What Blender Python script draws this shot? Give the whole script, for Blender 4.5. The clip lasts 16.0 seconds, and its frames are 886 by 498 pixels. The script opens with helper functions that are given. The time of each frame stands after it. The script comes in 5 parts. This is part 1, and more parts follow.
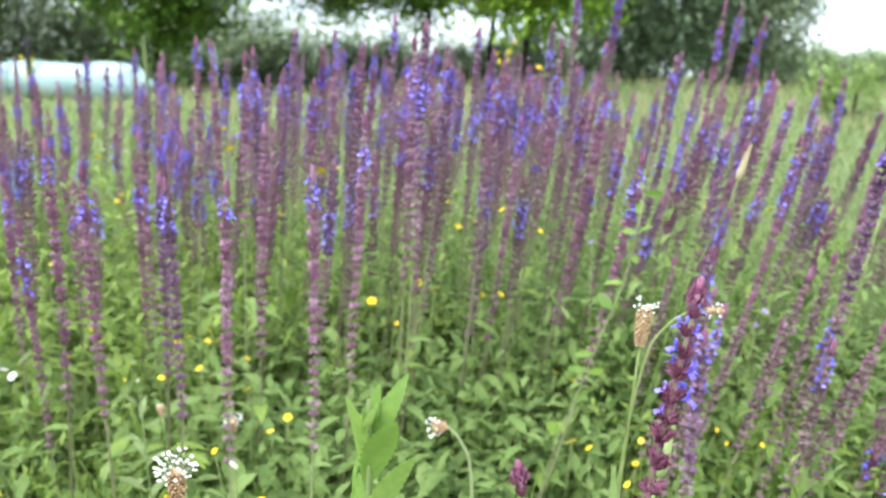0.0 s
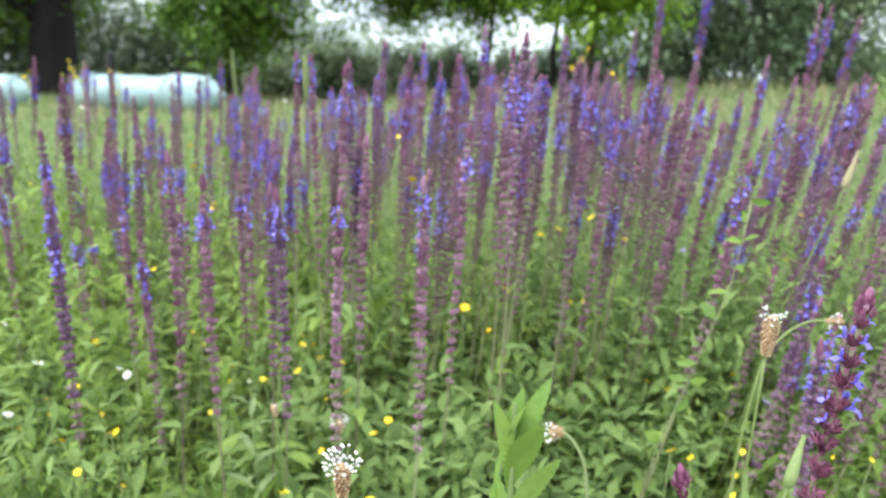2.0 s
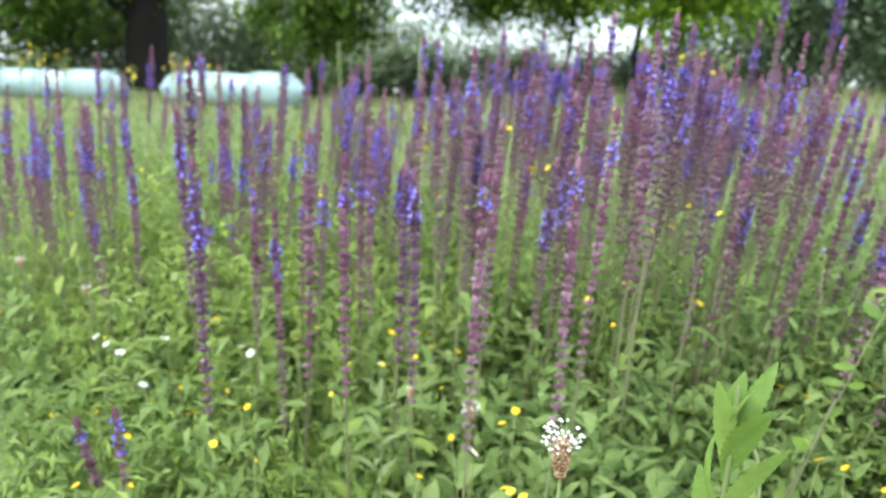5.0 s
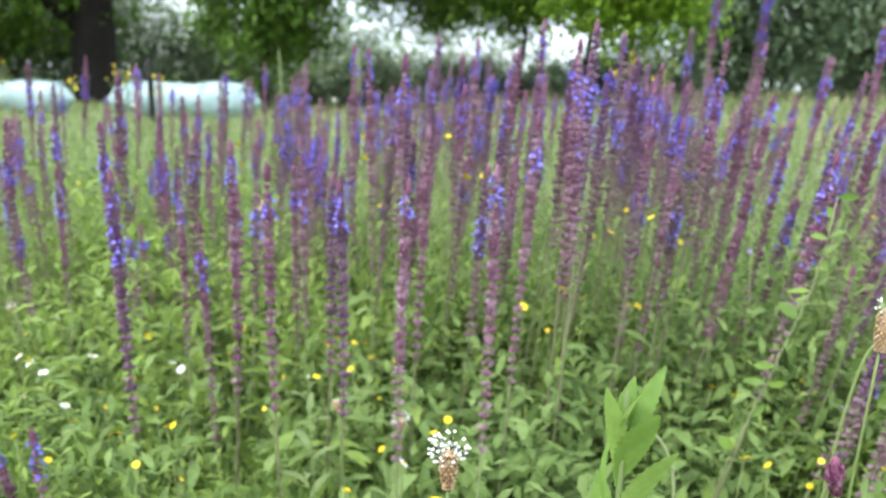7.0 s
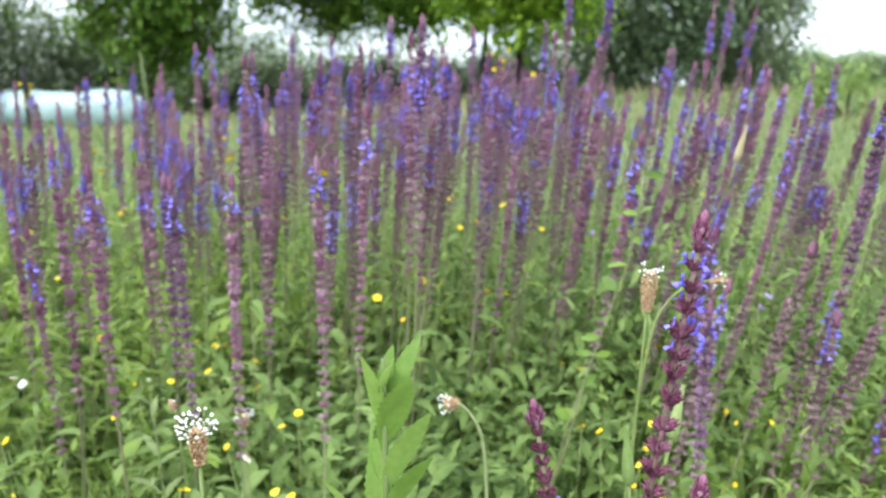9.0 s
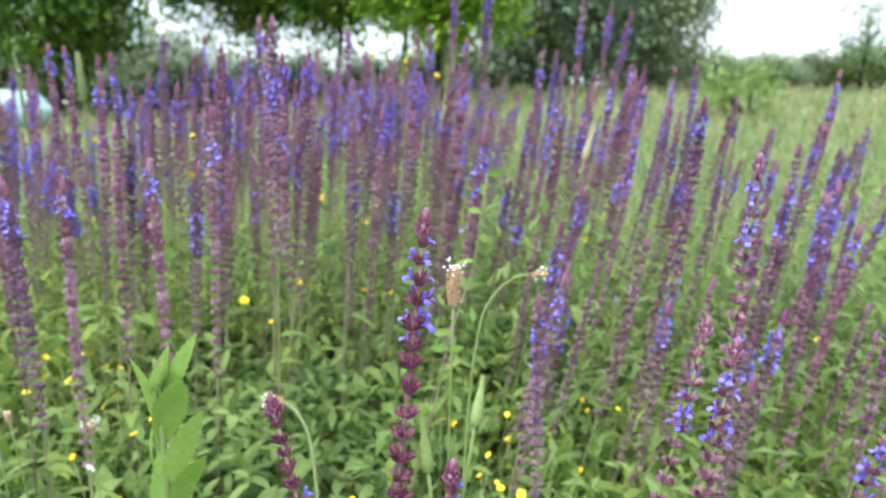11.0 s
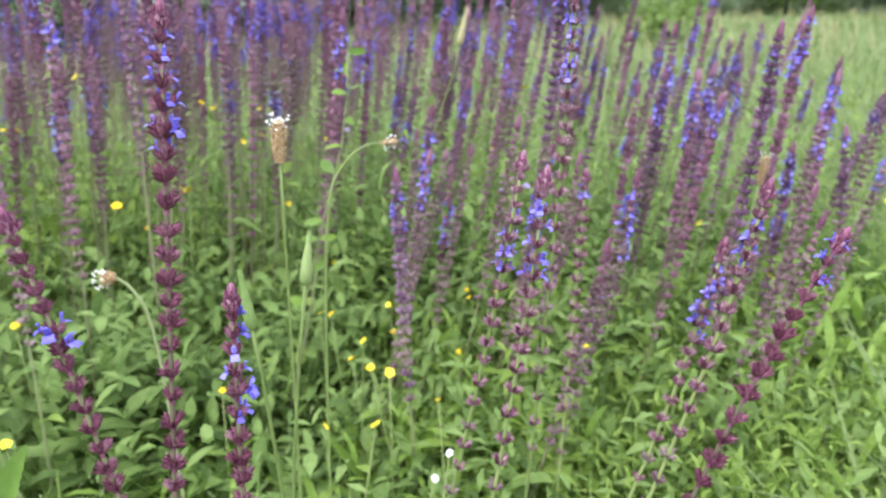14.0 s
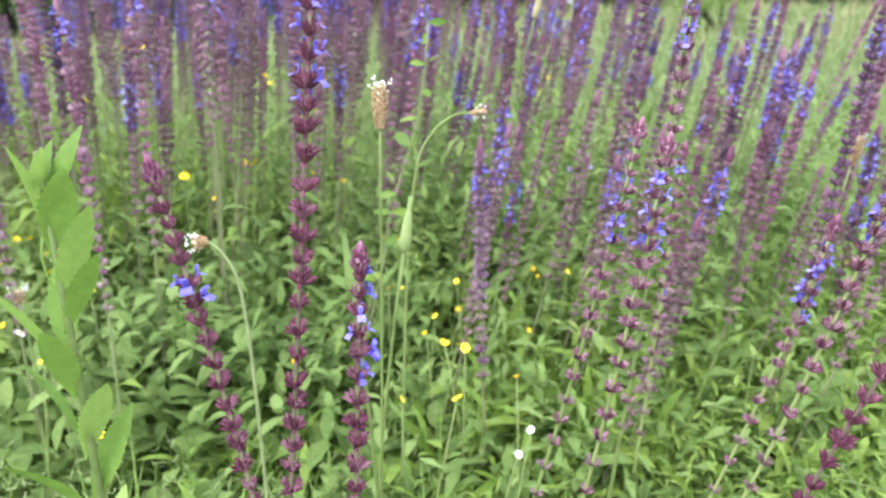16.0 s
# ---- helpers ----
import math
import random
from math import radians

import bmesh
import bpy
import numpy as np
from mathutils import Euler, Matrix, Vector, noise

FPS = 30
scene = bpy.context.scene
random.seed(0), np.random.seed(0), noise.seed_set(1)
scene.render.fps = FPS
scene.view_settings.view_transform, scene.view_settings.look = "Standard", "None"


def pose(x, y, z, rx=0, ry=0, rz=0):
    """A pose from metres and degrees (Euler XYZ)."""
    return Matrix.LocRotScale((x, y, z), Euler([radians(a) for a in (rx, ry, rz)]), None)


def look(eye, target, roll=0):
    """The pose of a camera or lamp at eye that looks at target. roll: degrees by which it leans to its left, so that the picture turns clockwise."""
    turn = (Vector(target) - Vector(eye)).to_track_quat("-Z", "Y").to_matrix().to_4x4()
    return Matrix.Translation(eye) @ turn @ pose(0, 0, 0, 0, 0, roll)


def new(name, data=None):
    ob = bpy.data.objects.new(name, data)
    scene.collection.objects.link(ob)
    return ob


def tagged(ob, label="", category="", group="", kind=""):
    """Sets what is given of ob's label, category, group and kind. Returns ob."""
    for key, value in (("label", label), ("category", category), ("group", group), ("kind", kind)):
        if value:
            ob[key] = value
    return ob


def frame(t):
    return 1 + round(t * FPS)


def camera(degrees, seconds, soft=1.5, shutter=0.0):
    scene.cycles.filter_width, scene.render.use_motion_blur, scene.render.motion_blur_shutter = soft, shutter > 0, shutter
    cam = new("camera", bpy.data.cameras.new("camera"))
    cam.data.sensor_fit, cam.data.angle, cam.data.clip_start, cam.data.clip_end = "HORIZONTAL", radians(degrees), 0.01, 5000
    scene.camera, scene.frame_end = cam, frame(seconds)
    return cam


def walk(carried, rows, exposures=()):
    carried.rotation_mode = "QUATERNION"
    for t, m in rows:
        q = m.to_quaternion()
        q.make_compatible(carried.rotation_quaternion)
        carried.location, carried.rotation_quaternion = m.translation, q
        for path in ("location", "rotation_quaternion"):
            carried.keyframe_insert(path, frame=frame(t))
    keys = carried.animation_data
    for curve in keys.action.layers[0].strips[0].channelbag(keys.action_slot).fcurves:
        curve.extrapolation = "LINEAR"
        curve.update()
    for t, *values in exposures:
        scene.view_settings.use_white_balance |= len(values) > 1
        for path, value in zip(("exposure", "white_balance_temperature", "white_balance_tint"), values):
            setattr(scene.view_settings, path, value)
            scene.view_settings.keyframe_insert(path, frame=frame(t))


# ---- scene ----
EXPOSURE = 1.85
cam = camera(62.5, 16.0, 2.0)
cam.data.dof.use_dof, cam.data.dof.focus_distance, cam.data.dof.aperture_fstop = True, 0.42, 9.2
PATH = [
    (0, (0.045, -0.032, 0.776), (0.02, 1.908, 0.292), 2.1),
    (0.5, (0.034, -0.039, 0.782), (-0.042, 1.9, 0.299), 1.8),
    (1, (0.018, -0.043, 0.778), (-0.105, 1.9, 0.319), 1.8),
    (1.5, (0.014, -0.037, 0.777), (-0.147, 1.899, 0.303), 1.5),
    (2, (-0.008, -0.052, 0.78), (-0.197, 1.883, 0.309), 1.2),
    (2.5, (-0.026, -0.05, 0.78), (-0.269, 1.878, 0.308), 1.2),
    (3, (-0.048, -0.05, 0.77), (-0.327, 1.876, 0.306), 1.6),
    (3.5, (-0.072, -0.047, 0.764), (-0.39, 1.867, 0.28), 1.4),
    (4, (-0.096, -0.051, 0.764), (-0.446, 1.86, 0.289), 1.9),
    (4.2, (-0.099, -0.056, 0.762), (-0.474, 1.852, 0.294), 1.9),
    (6.3, (-0.09, -0.032, 0.742), (-0.452, 1.877, 0.267), 1.6),
    (6.5, (-0.074, -0.032, 0.747), (-0.403, 1.884, 0.279), 1.6),
    (7, (-0.057, -0.036, 0.753), (-0.325, 1.894, 0.306), 1.4),
    (7.5, (-0.033, -0.037, 0.75), (-0.255, 1.902, 0.311), 1.4),
    (8, (0.005, -0.045, 0.751), (-0.137, 1.904, 0.324), 0.8),
    (8.5, (0.026, -0.047, 0.747), (-0.033, 1.904, 0.311), 0.5),
    (9, (0.041, -0.049, 0.744), (0.014, 1.901, 0.303), 0.0),
    (9.5, (0.072, -0.047, 0.745), (0.116, 1.904, 0.306), 0.2),
    (9.7, (0.081, -0.051, 0.746), (0.137, 1.899, 0.307), 0.3),
    (12, (0.182, -0.075, 0.745), (0.46, 1.856, 0.306), -0.0),
    (12.5, (0.202, -0.084, 0.735), (0.517, 1.842, 0.296), -0.0),
    (13, (0.227, -0.087, 0.72), (0.563, 1.828, 0.252), -0.6),
    (13.5, (0.231, -0.088, 0.692), (0.587, 1.802, 0.144), -0.6),
    (14, (0.233, -0.078, 0.672), (0.55, 1.803, 0.07), -1.0),
    (14.5, (0.218, -0.069, 0.663), (0.513, 1.809, 0.043), -0.8),
    (15, (0.198, -0.067, 0.66), (0.466, 1.812, 0.028), -0.7),
    (15.5, (0.184, -0.063, 0.655), (0.438, 1.818, 0.026), -0.5),
    (16, (0.177, -0.062, 0.656), (0.415, 1.819, 0.019), -0.3),
]
walk(cam, [(t, look(eye, target, roll)) for t, eye, target, roll in PATH],
     [(0.0, EXPOSURE + 0.19), (0.9, EXPOSURE), (14.0, EXPOSURE), (14.6, EXPOSURE + 0.21), (16.0, EXPOSURE + 0.21)])

# ---- world and light: a bright overcast sky with a wide soft sun ----
SUN_ELEVATION, SUN_TURN = radians(52), radians(215)
world = bpy.data.worlds.new("overcast_sky")
scene.world = world
world.use_nodes = True
wn, wl = world.node_tree.nodes, world.node_tree.links
wn.clear()
sky = wn.new("ShaderNodeTexSky")
sky.sky_type, sky.sun_disc = "NISHITA", False
sky.sun_elevation, sky.sun_rotation = SUN_ELEVATION, SUN_TURN
sky_dim = wn.new("ShaderNodeVectorMath")
sky_dim.operation = "SCALE"
sky_dim.inputs["Scale"].default_value = 0.10
cloud = wn.new("ShaderNodeTexNoise")
cloud.inputs["Scale"].default_value, cloud.inputs["Detail"].default_value = 2.2, 5
cloud_ramp = wn.new("ShaderNodeValToRGB")
cloud_ramp.color_ramp.elements[0].position, cloud_ramp.color_ramp.elements[0].color = 0.3, (0.76, 0.88, 1.06, 1)
cloud_ramp.color_ramp.elements[1].position, cloud_ramp.color_ramp.elements[1].color = 0.65, (0.98, 1.04, 1.14, 1)
sky_mix = wn.new("ShaderNodeMix")
sky_mix.data_type = "RGBA"
sky_mix.inputs["Factor"].default_value = 0.88
background = wn.new("ShaderNodeBackground")
background.inputs["Strength"].default_value = 1.0
world_out = wn.new("ShaderNodeOutputWorld")
wl.new(sky.outputs[0], sky_dim.inputs[0])
wl.new(cloud.outputs["Fac"], cloud_ramp.inputs[0])
wl.new(sky_dim.outputs[0], sky_mix.inputs["A"])
wl.new(cloud_ramp.outputs[0], sky_mix.inputs["B"])
sky_place, sky_height, sky_rise = wn.new("ShaderNodeTexCoord"), wn.new("ShaderNodeSeparateXYZ"), wn.new("ShaderNodeMapRange")
sky_rise.inputs["To Min"].default_value, sky_rise.inputs["To Max"].default_value = 0.66, 1.17
overcast = wn.new("ShaderNodeVectorMath")
overcast.operation = "SCALE"
wl.new(sky_place.outputs["Generated"], sky_height.inputs[0])
wl.new(sky_height.outputs["Z"], sky_rise.inputs["Value"])
wl.new(sky_mix.outputs["Result"], overcast.inputs[0])
wl.new(sky_rise.outputs["Result"], overcast.inputs["Scale"])
wl.new(overcast.outputs[0], background.inputs["Color"])
wl.new(background.outputs[0], world_out.inputs[0])

sun_data = bpy.data.lights.new("sun", "SUN")
sun_data.energy, sun_data.angle, sun_data.color = 1.0, radians(25), (1.0, 0.97, 0.93)
sun = new("sun", sun_data)
sun_way = Vector((math.sin(SUN_TURN) * math.cos(SUN_ELEVATION), math.cos(SUN_TURN) * math.cos(SUN_ELEVATION), math.sin(SUN_ELEVATION)))
sun.matrix_world = look(sun_way * 30, (0, 0, 0))

# ---- materials ----


def plant_material(name, dark, mid, light, rough=0.55, through_light=0.25, grain=90.0, per="island", bump=0.15, vary=0.55):
    """A leafy, slightly translucent surface: three tones by piece, mottled at two scales."""
    m = bpy.data.materials.new(name)
    m.use_nodes = True
    n, l = m.node_tree.nodes, m.node_tree.links
    n.clear()
    out, mixer = n.new("ShaderNodeOutputMaterial"), n.new("ShaderNodeMixShader")
    bsdf, trans = n.new("ShaderNodeBsdfPrincipled"), n.new("ShaderNodeBsdfTranslucent")
    ramp, fine, wide = n.new("ShaderNodeValToRGB"), n.new("ShaderNodeTexNoise"), n.new("ShaderNodeTexNoise")
    coords = n.new("ShaderNodeNewGeometry")
    fine.inputs["Scale"].default_value, fine.inputs["Detail"].default_value = grain, 4
    wide.inputs["Scale"].default_value, wide.inputs["Detail"].default_value = 2.3, 3
    l.new(coords.outputs["Position"], fine.inputs["Vector"])
    l.new(coords.outputs["Position"], wide.inputs["Vector"])
    e = ramp.color_ramp.elements
    e[0].position, e[0].color = 0.18, (*dark, 1)
    e[1].position, e[1].color = 0.85, (*light, 1)
    middle = e.new(0.5)
    middle.color = (*mid, 1)
    if per == "island":
        chance = coords.outputs["Random Per Island"]
    else:
        chance = n.new("ShaderNodeObjectInfo").outputs["Random"]
    a, b = n.new("ShaderNodeMath"), n.new("ShaderNodeMath")
    a.operation, b.operation = "MULTIPLY_ADD", "MULTIPLY_ADD"
    a.inputs[1].default_value, b.inputs[1].default_value = vary, 0.5
    l.new(chance, a.inputs[0])
    l.new(fine.outputs["Fac"], b.inputs[0])
    wide_part = n.new("ShaderNodeMath")
    wide_part.operation, wide_part.inputs[1].default_value, wide_part.inputs[2].default_value = "MULTIPLY_ADD", 0.5, -0.28 + (0.55 - vary) / 2
    l.new(wide.outputs["Fac"], wide_part.inputs[0])
    l.new(wide_part.outputs[0], a.inputs[2])
    l.new(a.outputs[0], b.inputs[2])
    l.new(b.outputs[0], ramp.inputs[0])
    l.new(ramp.outputs[0], bsdf.inputs["Base Color"])
    l.new(ramp.outputs[0], trans.inputs["Color"])
    bsdf.inputs["Roughness"].default_value = rough
    bsdf.inputs["Specular IOR Level"].default_value = 0.3
    relief = n.new("ShaderNodeBump")
    relief.inputs["Strength"].default_value, relief.inputs["Distance"].default_value = bump, 0.002
    l.new(fine.outputs["Fac"], relief.inputs["Height"])
    l.new(relief.outputs[0], bsdf.inputs["Normal"])
    mixer.inputs[0].default_value = through_light
    l.new(bsdf.outputs[0], mixer.inputs[1])
    l.new(trans.outputs[0], mixer.inputs[2])
    l.new(mixer.outputs[0], out.inputs[0])
    return m


CALYX = plant_material("calyx_purple", (0.16, 0.064, 0.112), (0.31, 0.15, 0.225), (0.49, 0.325, 0.415), 0.55, 0.3, 420, "object", 0.15, 0.34)
CALYX_DARK = plant_material("calyx_dark", (0.12, 0.06, 0.118), (0.235, 0.125, 0.215), (0.37, 0.24, 0.34), 0.55, 0.3, 420, "object", 0.15, 0.34)
CALYX_OLD = plant_material("calyx_faded", (0.155, 0.09, 0.108), (0.27, 0.175, 0.195), (0.38, 0.285, 0.29), 0.65, 0.3, 420, "object", 0.15, 0.34)
CALYX_NEAR = plant_material("calyx_wine", (0.11, 0.032, 0.062), (0.26, 0.108, 0.162), (0.52, 0.345, 0.41), 0.5, 0.28, 650, "island", 0.4, 0.55)
CALYX_PIECE = plant_material("calyx_wine_ribbed", (0.1, 0.024, 0.052), (0.25, 0.085, 0.14), (0.56, 0.36, 0.43), 0.5, 0.28, 900, "object", 0.6, 0.3)
BUD_NEAR = plant_material("bud_wine_pink", (0.12, 0.03, 0.07), (0.29, 0.1, 0.18), (0.56, 0.37, 0.46), 0.5, 0.25, 700, "island", 0.4, 0.6)
BUD = plant_material("bud_pink", (0.12, 0.036, 0.08), (0.25, 0.1, 0.17), (0.43, 0.26, 0.35), 0.5, 0.2, 700, "object", 0.3, 0.3)
COROLLA = plant_material("corolla_blue", (0.115, 0.085, 0.45), (0.195, 0.16, 0.66), (0.36, 0.32, 0.84), 0.45, 0.35, 500, "object", 0.3)
STEM = plant_material("stem_green_purple", (0.12, 0.1, 0.07), (0.19, 0.18, 0.1), (0.24, 0.28, 0.13), 0.6, 0.1, 60, "object")
STEM_GREEN = plant_material("stem_green", (0.11, 0.16, 0.045), (0.19, 0.25, 0.08), (0.28, 0.33, 0.13), 0.6, 0.15, 80, "object")
SAGE_LEAF = plant_material("sage_leaf", (0.08, 0.13, 0.036), (0.168, 0.255, 0.07), (0.265, 0.36, 0.122), 0.75, 0.44, 130, "island", 0.6, 0.5)
HERB_LEAF = plant_material("herb_leaf", (0.1, 0.164, 0.027), (0.195, 0.285, 0.054), (0.295, 0.385, 0.097), 0.7, 0.44, 130, "island", 0.15, 0.5)
CLOVER_LEAF = plant_material("clover_leaf", (0.072, 0.135, 0.023), (0.147, 0.245, 0.045), (0.247, 0.36, 0.087), 0.7, 0.4, 160, "island", 0.15, 0.5)
LANCE_LEAF = plant_material("lance_leaf", (0.115, 0.2, 0.03), (0.205, 0.315, 0.055), (0.3, 0.415, 0.1), 0.6, 0.44, 110, "island", 0.3, 0.5)
FEATHER_LEAF = plant_material("feathery_leaf", (0.115, 0.16, 0.06), (0.2, 0.265, 0.105), (0.3, 0.37, 0.165), 0.8, 0.4, 160, "island", 0.15, 0.5)
GRASS = plant_material("grass_blade", (0.09, 0.17, 0.025), (0.17, 0.28, 0.05), (0.29, 0.4, 0.11), 0.5, 0.35, 60)
MEADOW = plant_material("meadow_grass", (0.105, 0.15, 0.048), (0.17, 0.222, 0.085), (0.26, 0.305, 0.135), 0.6, 0.35, 8)
STRAW = plant_material("dry_seed_head", (0.22, 0.19, 0.09), (0.33, 0.28, 0.14), (0.45, 0.40, 0.23), 0.7, 0.3, 60)
SERRATED = plant_material("serrated_leaf", (0.12, 0.215, 0.035), (0.19, 0.305, 0.06), (0.27, 0.39, 0.1), 0.5, 0.4, 160, "object")
STALK_PALE = plant_material("pale_stalk", (0.24, 0.29, 0.13), (0.33, 0.37, 0.19), (0.43, 0.46, 0.27), 0.6, 0.2, 80, "object")
LIME_LEAF = plant_material("bright_leaf", (0.09, 0.17, 0.024), (0.145, 0.25, 0.036), (0.22, 0.33, 0.06), 0.45, 0.4, 120, "object")
POD = plant_material("pale_bud_green", (0.18, 0.27, 0.08), (0.27, 0.37, 0.13), (0.38, 0.46, 0.2), 0.5, 0.3, 200, "object")
PLANTAIN = plant_material("plantain_head_tan", (0.22, 0.13, 0.06), (0.42, 0.28, 0.15), (0.60, 0.45, 0.28), 0.7, 0.15, 500)
ANTHER = plant_material("anther_white", (0.62, 0.62, 0.56), (0.75, 0.75, 0.70), (0.85, 0.85, 0.80), 0.6, 0.2, 200)
YELLOW = plant_material("petal_yellow", (0.62, 0.42, 0.01), (0.78, 0.58, 0.015), (0.85, 0.70, 0.04), 0.4, 0.2, 300, "object")
WHITE = plant_material("petal_white", (0.62, 0.62, 0.60), (0.76, 0.76, 0.74), (0.86, 0.86, 0.85), 0.5, 0.25, 300, "object")
LILAC = plant_material("petal_lilac", (0.34, 0.26, 0.52), (0.46, 0.36, 0.64), (0.58, 0.48, 0.74), 0.5, 0.25, 300, "object")
# darker than oak bark itself: the shade under the crown is in this colour
SHADED_BARK = plant_material("shaded_bark", (0.005, 0.004, 0.003), (0.013, 0.01, 0.008), (0.034, 0.027, 0.021), 0.95, 0.0, 18, "object", 0.9)
OAK_LEAF = plant_material("oak_leaf", (0.055, 0.105, 0.017), (0.125, 0.225, 0.035), (0.235, 0.37, 0.07), 0.55, 0.48, 6)
BRIGHT_TREE = plant_material("sunlit_tree_leaf", (0.12, 0.21, 0.018), (0.21, 0.34, 0.035), (0.31, 0.46, 0.06), 0.5, 0.45, 6)
DARK_TREE = plant_material("dark_tree_leaf", (0.095, 0.14, 0.08), (0.185, 0.255, 0.148), (0.3, 0.38, 0.23), 0.55, 0.38, 6)
WILLOW = plant_material("grey_green_leaf", (0.14, 0.19, 0.1), (0.24, 0.31, 0.17), (0.36, 0.43, 0.26), 0.6, 0.35, 6)
SHRUB = plant_material("shrub_leaf", (0.07, 0.13, 0.025), (0.14, 0.22, 0.05), (0.22, 0.32, 0.09), 0.55, 0.4, 6)
WEED = plant_material("tall_weed_leaf", (0.15, 0.23, 0.05), (0.23, 0.33, 0.09), (0.32, 0.42, 0.14), 0.6, 0.45, 6)
SOIL = plant_material("meadow_soil", (0.045, 0.065, 0.018), (0.085, 0.13, 0.032), (0.14, 0.195, 0.055), 0.9, 0.0, 14, "object", 0.6)
FILM = plant_material("pale_blue_plastic_film", (0.24, 0.345, 0.345), (0.335, 0.44, 0.44), (0.45, 0.555, 0.55), 0.35, 0.1, 5, "object", 0.35)
POST = plant_material("black_post", (0.004, 0.004, 0.004), (0.008, 0.008, 0.008), (0.014, 0.013, 0.012), 0.7, 0.0, 40, "object", 0.5)

# ---- mesh helpers ----
rng = np.random.default_rng(7)
rnd = random.Random(11)


def mesh(name, verts, faces, material, smooth=True):
    me = bpy.data.meshes.new(name)
    me.from_pydata([tuple(v) for v in verts], [], [tuple(f) for f in faces])
    me.materials.append(material)
    if smooth:
        me.polygons.foreach_set("use_smooth", [True] * len(me.polygons))
    me.update()
    return me


def array_mesh(name, verts, quads, material):
    """A large mesh of quads from arrays."""
    me = bpy.data.meshes.new(name)
    me.vertices.add(len(verts))
    me.vertices.foreach_set("co", np.ascontiguousarray(verts, np.float32).ravel())
    me.loops.add(quads.size)
    me.loops.foreach_set("vertex_index", np.ascontiguousarray(quads, np.int32).ravel())
    me.polygons.add(len(quads))
    me.polygons.foreach_set("loop_start", np.arange(0, quads.size, 4, dtype=np.int32))
    me.materials.append(material)
    me.polygons.foreach_set("use_smooth", np.ones(len(quads), bool))
    me.update(calc_edges=True)
    me.validate()
    return me


def part(name, me, parent, local=None, label=""):
    ob = new(name, me)
    ob.parent = parent
    if local is not None:
        ob.matrix_basis = local
    return tagged(ob, label)


def thing(name, place, label, category, group=""):
    ob = new(name)
    ob.empty_display_size = 0.02
    ob.location = place
    return tagged(ob, label, category, group)


def tube(points, radii, sides=6, cap=True):
    """Vertices and faces of a tube along points."""
    pts = [Vector(p) for p in points]
    verts, faces = [], []
    side = None
    for i, p in enumerate(pts):
        way = (pts[min(i + 1, len(pts) - 1)] - pts[max(i - 1, 0)]).normalized()
        if side is None:
            side = way.orthogonal().normalized()
        side = (side - way * side.dot(way)).normalized()
        other = way.cross(side)
        for k in range(sides):
            a = 2 * math.pi * k / sides
            verts.append(p + (side * math.cos(a) + other * math.sin(a)) * radii[i])
    for i in range(len(pts) - 1):
        for k in range(sides):
            faces.append((i * sides + k, i * sides + (k + 1) % sides, (i + 1) * sides + (k + 1) % sides, (i + 1) * sides + k))
    if cap:
        faces.append(tuple(range(len(verts) - sides, len(verts))))
    return verts, faces


def join(*pieces):
    verts, faces = [], []
    for v, f in pieces:
        off = len(verts)
        verts += list(v)
        faces += [tuple(i + off for i in q) for q in f]
    return verts, faces


def rooted(pieces, height=0.0):
    """Joined pieces that all grow from one point on the axis, as one surface."""
    verts, faces = join(*pieces)
    verts.append(Vector((0, 0, height)))
    start = 0
    for v, f in pieces:
        faces.append((len(verts) - 1, start, start + 1))
        start += len(v)
    return verts, faces


def moved(piece, m):
    return [m @ Vector(v) for v in piece[0]], piece[1]


def blade(length, width, along=5, bend=0.4, cup=0.2, teeth=0.0, widest=0.4, point=1.0):
    """A leaf along +X, its face up (+Z), bending down; with a folded midrib and, if asked, toothed edges."""
    verts, faces = [], []
    x = z = 0.0
    for i in range(along + 1):
        u = i / along
        w = width / 2 * (math.sin(math.pi * min(1, u / widest) / 2) if u < widest else max(0.0, math.cos(math.pi / 2 * (u - widest) / (1 - widest))) ** point)
        w = max(w, width * 0.05)
        if teeth and 0 < i < along:
            w *= 1 + (teeth if i % 2 else -teeth * 0.4)
        tilt = -bend * u * 1.6
        if i:
            x += length / along * math.cos(tilt)
            z += length / along * math.sin(tilt)
        verts += [(x, -w, z + cup * w), (x, 0, z), (x, w, z + cup * w)]
        if i:
            a = 3 * i
            faces += [(a - 3, a, a + 1, a - 2), (a - 2, a + 1, a + 2, a - 1)]
    return verts, faces


